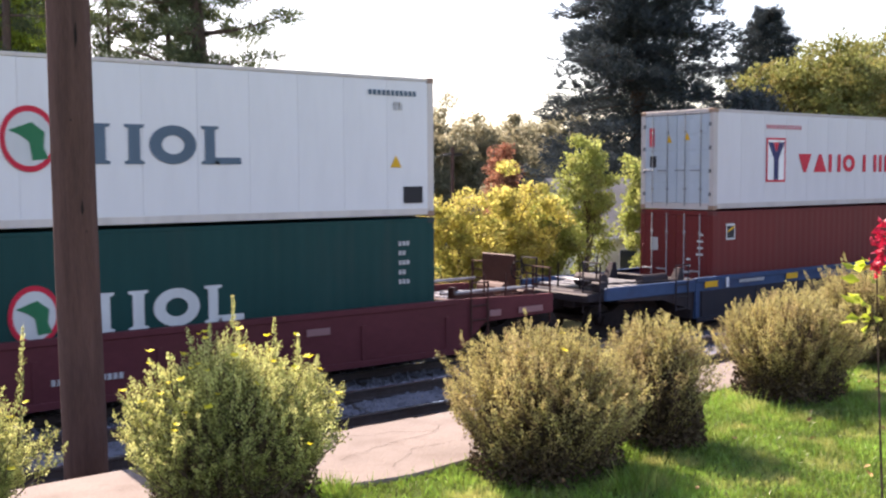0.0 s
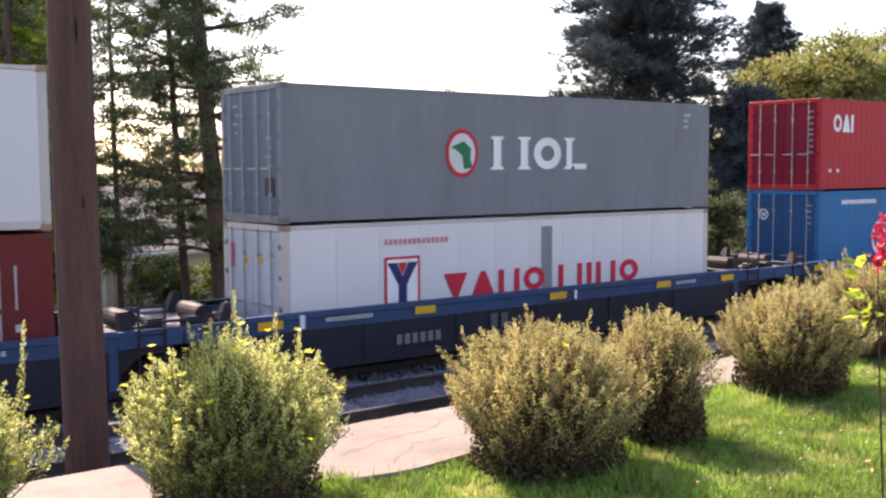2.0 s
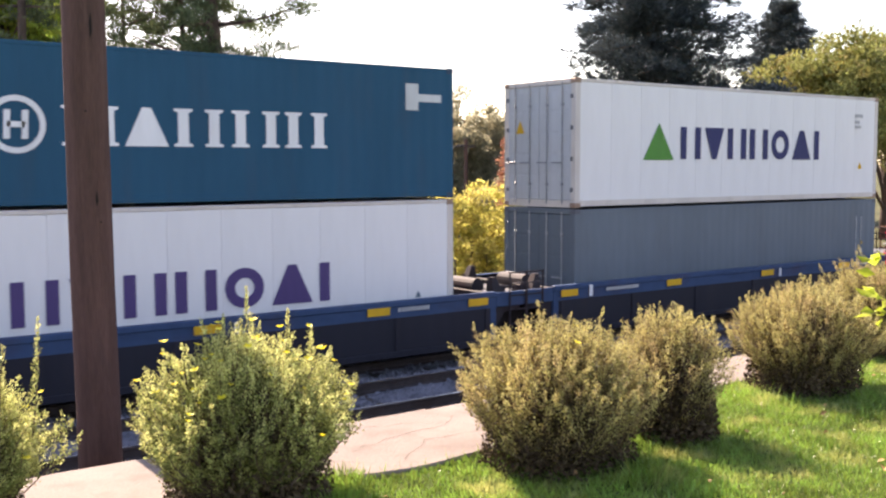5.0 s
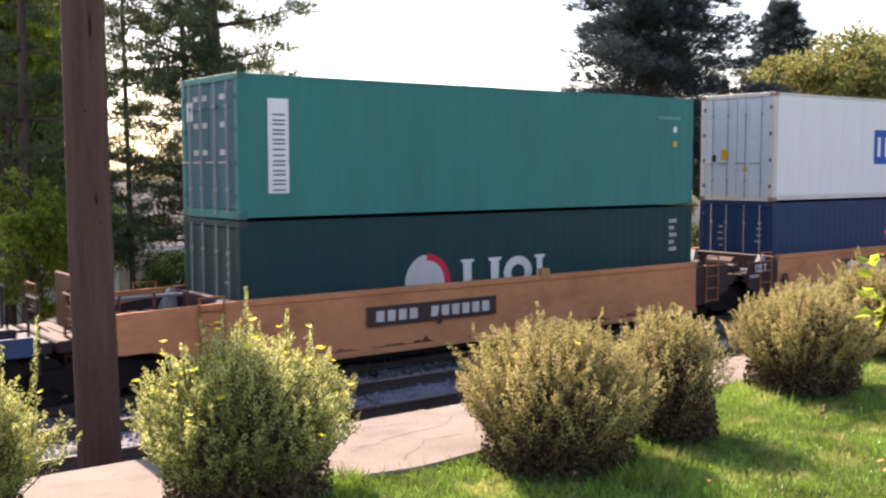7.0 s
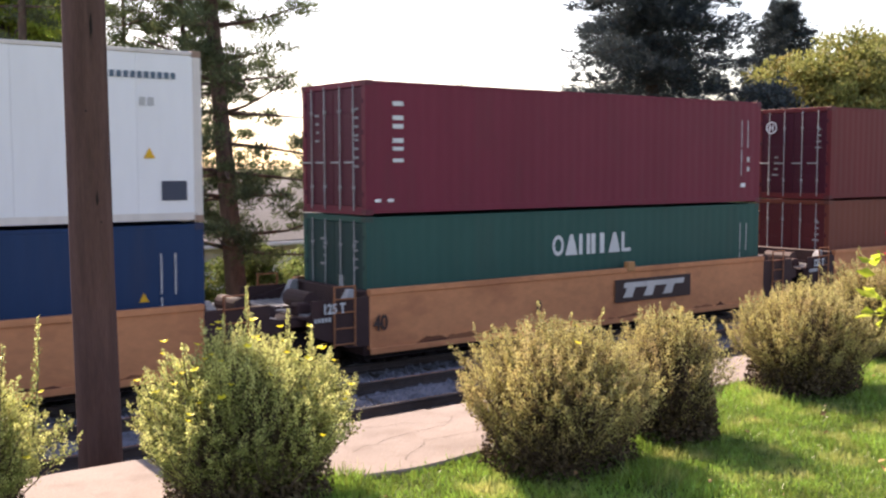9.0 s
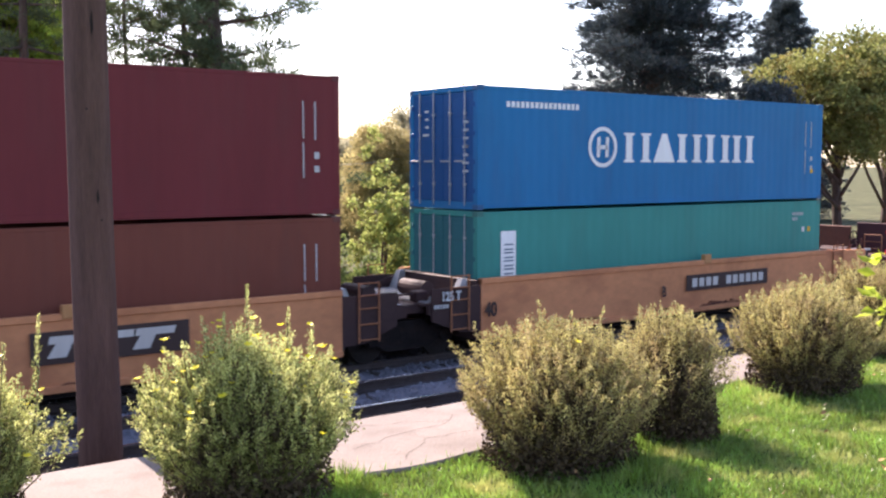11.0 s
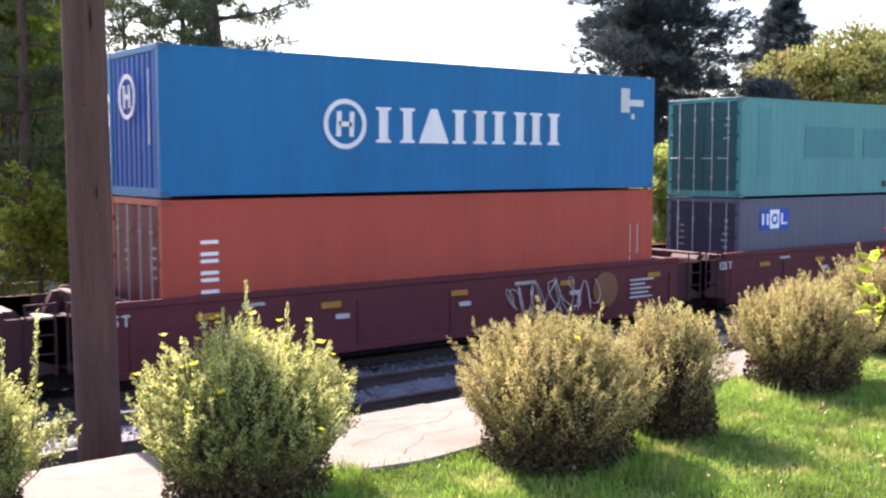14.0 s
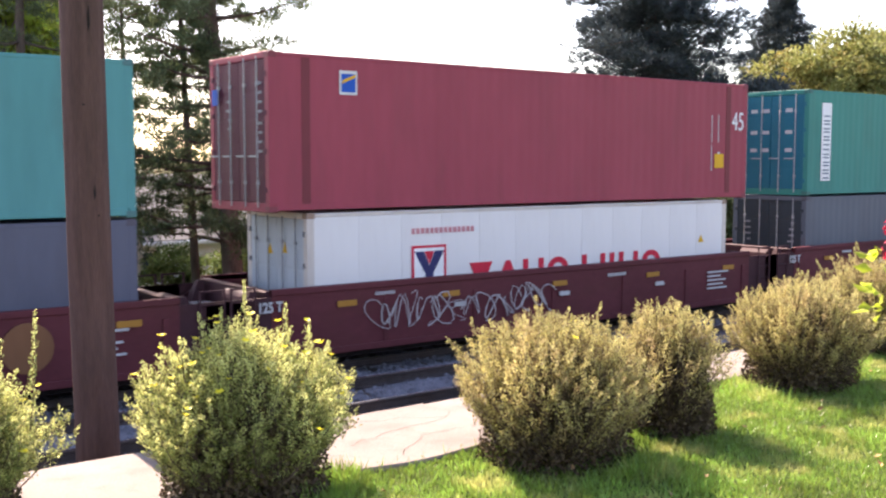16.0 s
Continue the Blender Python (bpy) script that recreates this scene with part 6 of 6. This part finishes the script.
    for i, (x, y) in enumerate(((14.6, 24.3), (18.6, 27.2), (16.4, 28.5), (22.5, 28.0), (12.2, 29.0), (25.5, 29.0))):
        broadleaf("undergrowth_bush", x, y, -1.0, 2.0, 0.3, (1.7, 1.1, 1.5), M_GREENLEAF, "low tangled undergrowth beyond the track", 130 + i, 70, 110, 0.34, 0.11, 0.05, "shrub")
    broadleaf("broadleaf_tree", 9.6, 40.0, -1.2, 16, 10.5, (3.4, 3.0, 5.0), M_SUNLEAF, "leafy yellow-green tree behind the pines", 141, 130, 170, 0.8, 0.24, 0.25)
    broadleaf("broadleaf_tree", 8.4, 33.0, -1.2, 15, 8.6, (2.5, 2.2, 5.6), M_SUNLEAF, "tall yellow-green tree among the pines", 142, 130, 130, 0.6, 0.2, 0.2)
    # wood farther off
    broadleaf("golden_tree", 29.8, 45.0, -1.1, 7.0, 3.0, (2.9, 2.4, 4.4), M_GOLD, "golden-olive rounded tree beyond the yards", 58, 160, 380, 0.6, 0.115, 0.15)
    for i, (x, y, top, r) in enumerate(((38, 62, 6.5, 3.5), (42, 64, 7.5, 4), (47, 66, 9.0, 4.5), (52, 68, 9.6, 5), (57, 70, 10.0, 5), (63, 72, 10.5, 5), (70, 74, 11.0, 5), (78, 78, 12, 5.5))):
        broadleaf("distant_tree", x, y, -1.0, top, top * 0.42, (r, r * 0.8, top * 0.6), M_HAZELEAF, "distant hazy olive and gold tree", 60 + i, 120, 170, 1.0, 0.28, 0.25)
    for i in range(9):
        broadleaf("hedge_tree", 14 + i * 5.5, 56 + (i % 3) * 3.0, -1.1, 3.5, 0.9, (3.2, 2.0, 2.4), M_HAZELEAF, "low distant hedge of olive leaves", 110 + i, 60, 90, 0.8, 0.32, 0.1, "hedge")
    broadleaf("autumn_tree", 43.5, 50.0, -1.1, 7.0, 3.0, (1.6, 1.5, 3.2), M_REDLEAF, "small russet autumn tree beyond the yards", 75, 80, 110, 0.5, 0.18, 0.12)


def build_flower_plant():
    """Tall garden plant with crimson flower spikes and lime leaves."""
    x, y = 4.04, 2.28
    z0 = ground_z(x, y)
    plant = thing("flowering_plant", pose(x, y, z0), "tall plant with lime leaves and crimson flower spikes on the lawn", "plant")
    rng = np.random.default_rng(90)
    st = Build()
    tips = [(0.0, 0.0, 1.3), (0.12, -0.05, 1.4), (0.06, 0.06, 1.25), (0.2, 0.05, 1.3)]
    for t in tips:
        limb(st, rng, (t[0] * 0.4 + 0.08, t[1] * 0.3, 0), t, 0.007, 0.003, 0.05, 6)
    part("stem_fan", st, M_TWIG, plant)
    n = 34
    hh = rng.uniform(1.0, 1.28, n)
    a = rng.uniform(0, 6.28, n)
    p = np.stack([-0.02 + np.cos(a) * 0.1, 0.02 + np.sin(a) * 0.1, hh], axis=1)
    d = np.stack([np.cos(a), np.sin(a), rng.uniform(-0.2, 0.5, n)], axis=1)
    part("foliage", leaf_mesh("foliage", p, d, 0.055 + 0.03 * rng.random(n), 0.034 + 0.016 * rng.random(n), rng), M_LIME, plant)
    for t in tips[:3]:
        k = 60
        q = np.array(t) + np.stack([rng.normal(0, 0.012, k), rng.normal(0, 0.012, k), rng.random(k) * 0.2 - 0.05], axis=1)
        part("flower_spike", leaf_mesh("flower_spike", q, rng.normal(size=q.shape), np.full(k, 0.026), np.full(k, 0.022), rng), M_PINK, plant, "crimson flower spike")


# ---- houses and wires beyond ----
def house(x, y, z0, w, d, wall_h, rise, label, rz=0.0, windows=3):
    """A low gabled house: walls, roof with eaves, windows with frames."""
    h = thing("house", pose(x, y, z0, 0, 0, rz), label, "house")
    part("wall", Build().cbox(-w / 2, -d / 2, -0.3, w / 2, d / 2, wall_h, 0.02), M_SIDING, h)
    lap = Build()
    for i in range(int(wall_h / 0.2)):
        lap.box(-w / 2 - 0.012, -d / 2 - 0.015, i * 0.2 + 0.17, w / 2 + 0.012, -d / 2, i * 0.2 + 0.2)
    part("siding", lap, M_SIDING, h)
    e = 0.45
    roof = Build()
    for s in (-1, 1):
        vs = [(-w / 2 - e, s * (d / 2 + e), wall_h - 0.15), (w / 2 + e, s * (d / 2 + e), wall_h - 0.15), (w / 2 + e, 0, wall_h + rise), (-w / 2 - e, 0, wall_h + rise)]
        roof.add(vs + [(a, b, c + 0.14) for a, b, c in vs], [(0, 1, 2, 3), (7, 6, 5, 4), (0, 4, 5, 1), (1, 5, 6, 2), (2, 6, 7, 3), (3, 7, 4, 0)])
    part("roof", roof, M_ROOF, h)
    for s in (-1, 1):
        gab = Build().add([(s * w / 2, -d / 2, wall_h), (s * w / 2, d / 2, wall_h), (s * w / 2, 0, wall_h + rise - 0.05), (s * (w / 2 - 0.1), -d / 2, wall_h), (s * (w / 2 - 0.1), d / 2, wall_h), (s * (w / 2 - 0.1), 0, wall_h + rise - 0.05)], [(0, 1, 2), (5, 4, 3), (0, 3, 4, 1), (1, 4, 5, 2), (2, 5, 3, 0)])
        part("gable", gab, M_SIDING, h)
    part("gutter", Build().cbox(-w / 2 - e, -d / 2 - e - 0.1, wall_h - 0.2, w / 2 + e, -d / 2 - e, wall_h - 0.06, 0.02), M_TRIM, h)
    for i in range(windows):
        a = -w / 2 + w * (i + 0.5) / windows
        win = part("window", Build().cbox(a - 0.6, -d / 2 - 0.05, 0.9, a + 0.6, -d / 2 - 0.02, 2.0, 0.01), M_TRIM, h)
        part("pane", Build().box(a - 0.53, -d / 2 - 0.058, 0.97, a + 0.53, -d / 2 - 0.051, 1.93), M_GLASS, win)
        part("sill", Build().cbox(a - 0.68, -d / 2 - 0.12, 0.84, a + 0.68, -d / 2 - 0.02, 0.9, 0.01), M_TRIM, win)
    return h


def build_town():
    house(13.5, 39.0, -1.25, 13.0, 7.0, 2.4, 2.1, "low pale-sided house with a wide grey shingle roof behind the pines", 4)
    house(21.5, 48.0, -1.25, 9.0, 7.0, 2.5, 1.9, "pale house with a grey roof behind the thicket", -8, 2)
    house(34.5, 33.0, -1.2, 6.0, 6.0, 2.6, 2.2, "small grey-roofed house behind the young tree", 0, 2)
    ch = thing("brick_chimney", pose(12.3, 33.2, -1.25), "tan brick garden chimney with a pale cap", "chimney")
    part("chimney_shaft", Build().cbox(-0.32, -0.32, 0, 0.32, 0.32, 3.7, 0.02), M_BRICK, ch)
    part("cap", Build().cbox(-0.42, -0.42, 3.7, 0.42, 0.42, 3.82, 0.02), M_TRIM, ch)
    # yard fence along the far side of the track
    fence = thing("yard_fence", pose(0, 23.2, -0.85), "low weathered wire fence on dark posts", "fence")
    for i in range(14):
        part("post", Build().tube([(4 + i * 2.4, 0, -0.2), (4 + i * 2.4, 0, 1.25)], 0.045, 8), M_TIE, fence)
    for z in (0.4, 0.8, 1.2):
        part("wire", Build().tube([(4, 0, z), (35.2, 0, z)], 0.008, 5), M_STEEL, fence)
    # far service pole and its line
    pole = thing("service_pole", pose(37.0, 47.0, -1.1), "grey far-off timber service pole", "utility pole")
    part("shaft", Build().tube([(0, 0, -0.2), (0, 0, 6.6)], [0.14, 0.1], 10), M_POLE, pole)
    part("insulator_arm", Build().cbox(-0.7, -0.05, 6.1, 0.7, 0.05, 6.25, 0.01), M_TIE, pole)
    wire = Build()
    a, b = np.array((37.0, 47.0, 5.2)), np.array((19.5, 40.0, 4.0))
    pts = []
    for i in range(15):
        t = i / 14
        p = a + (b - a) * t
        p[2] -= 0.55 * math.sin(math.pi * t)
        pts.append(tuple(p))
    wire.tube(pts, 0.014, 5)
    w = thing("service_wire", pose(0, 0, 0), "thin pale service wire from the far pole", "cable")
    part("strand", wire, M_BRIGHT, w)


build_ground()
build_grass()
build_track(TRACK_Y, 0.0, "main railway track on grey ballast under the train")
build_track(TRACK2_Y, TRACK2_Z, "nearer empty railway track on grey ballast in shade")
build_pole()
build_shrubs()
build_flower_plant()
build_trees()
build_town()
build_wagons()
build_stacks()
build_path()
motions()
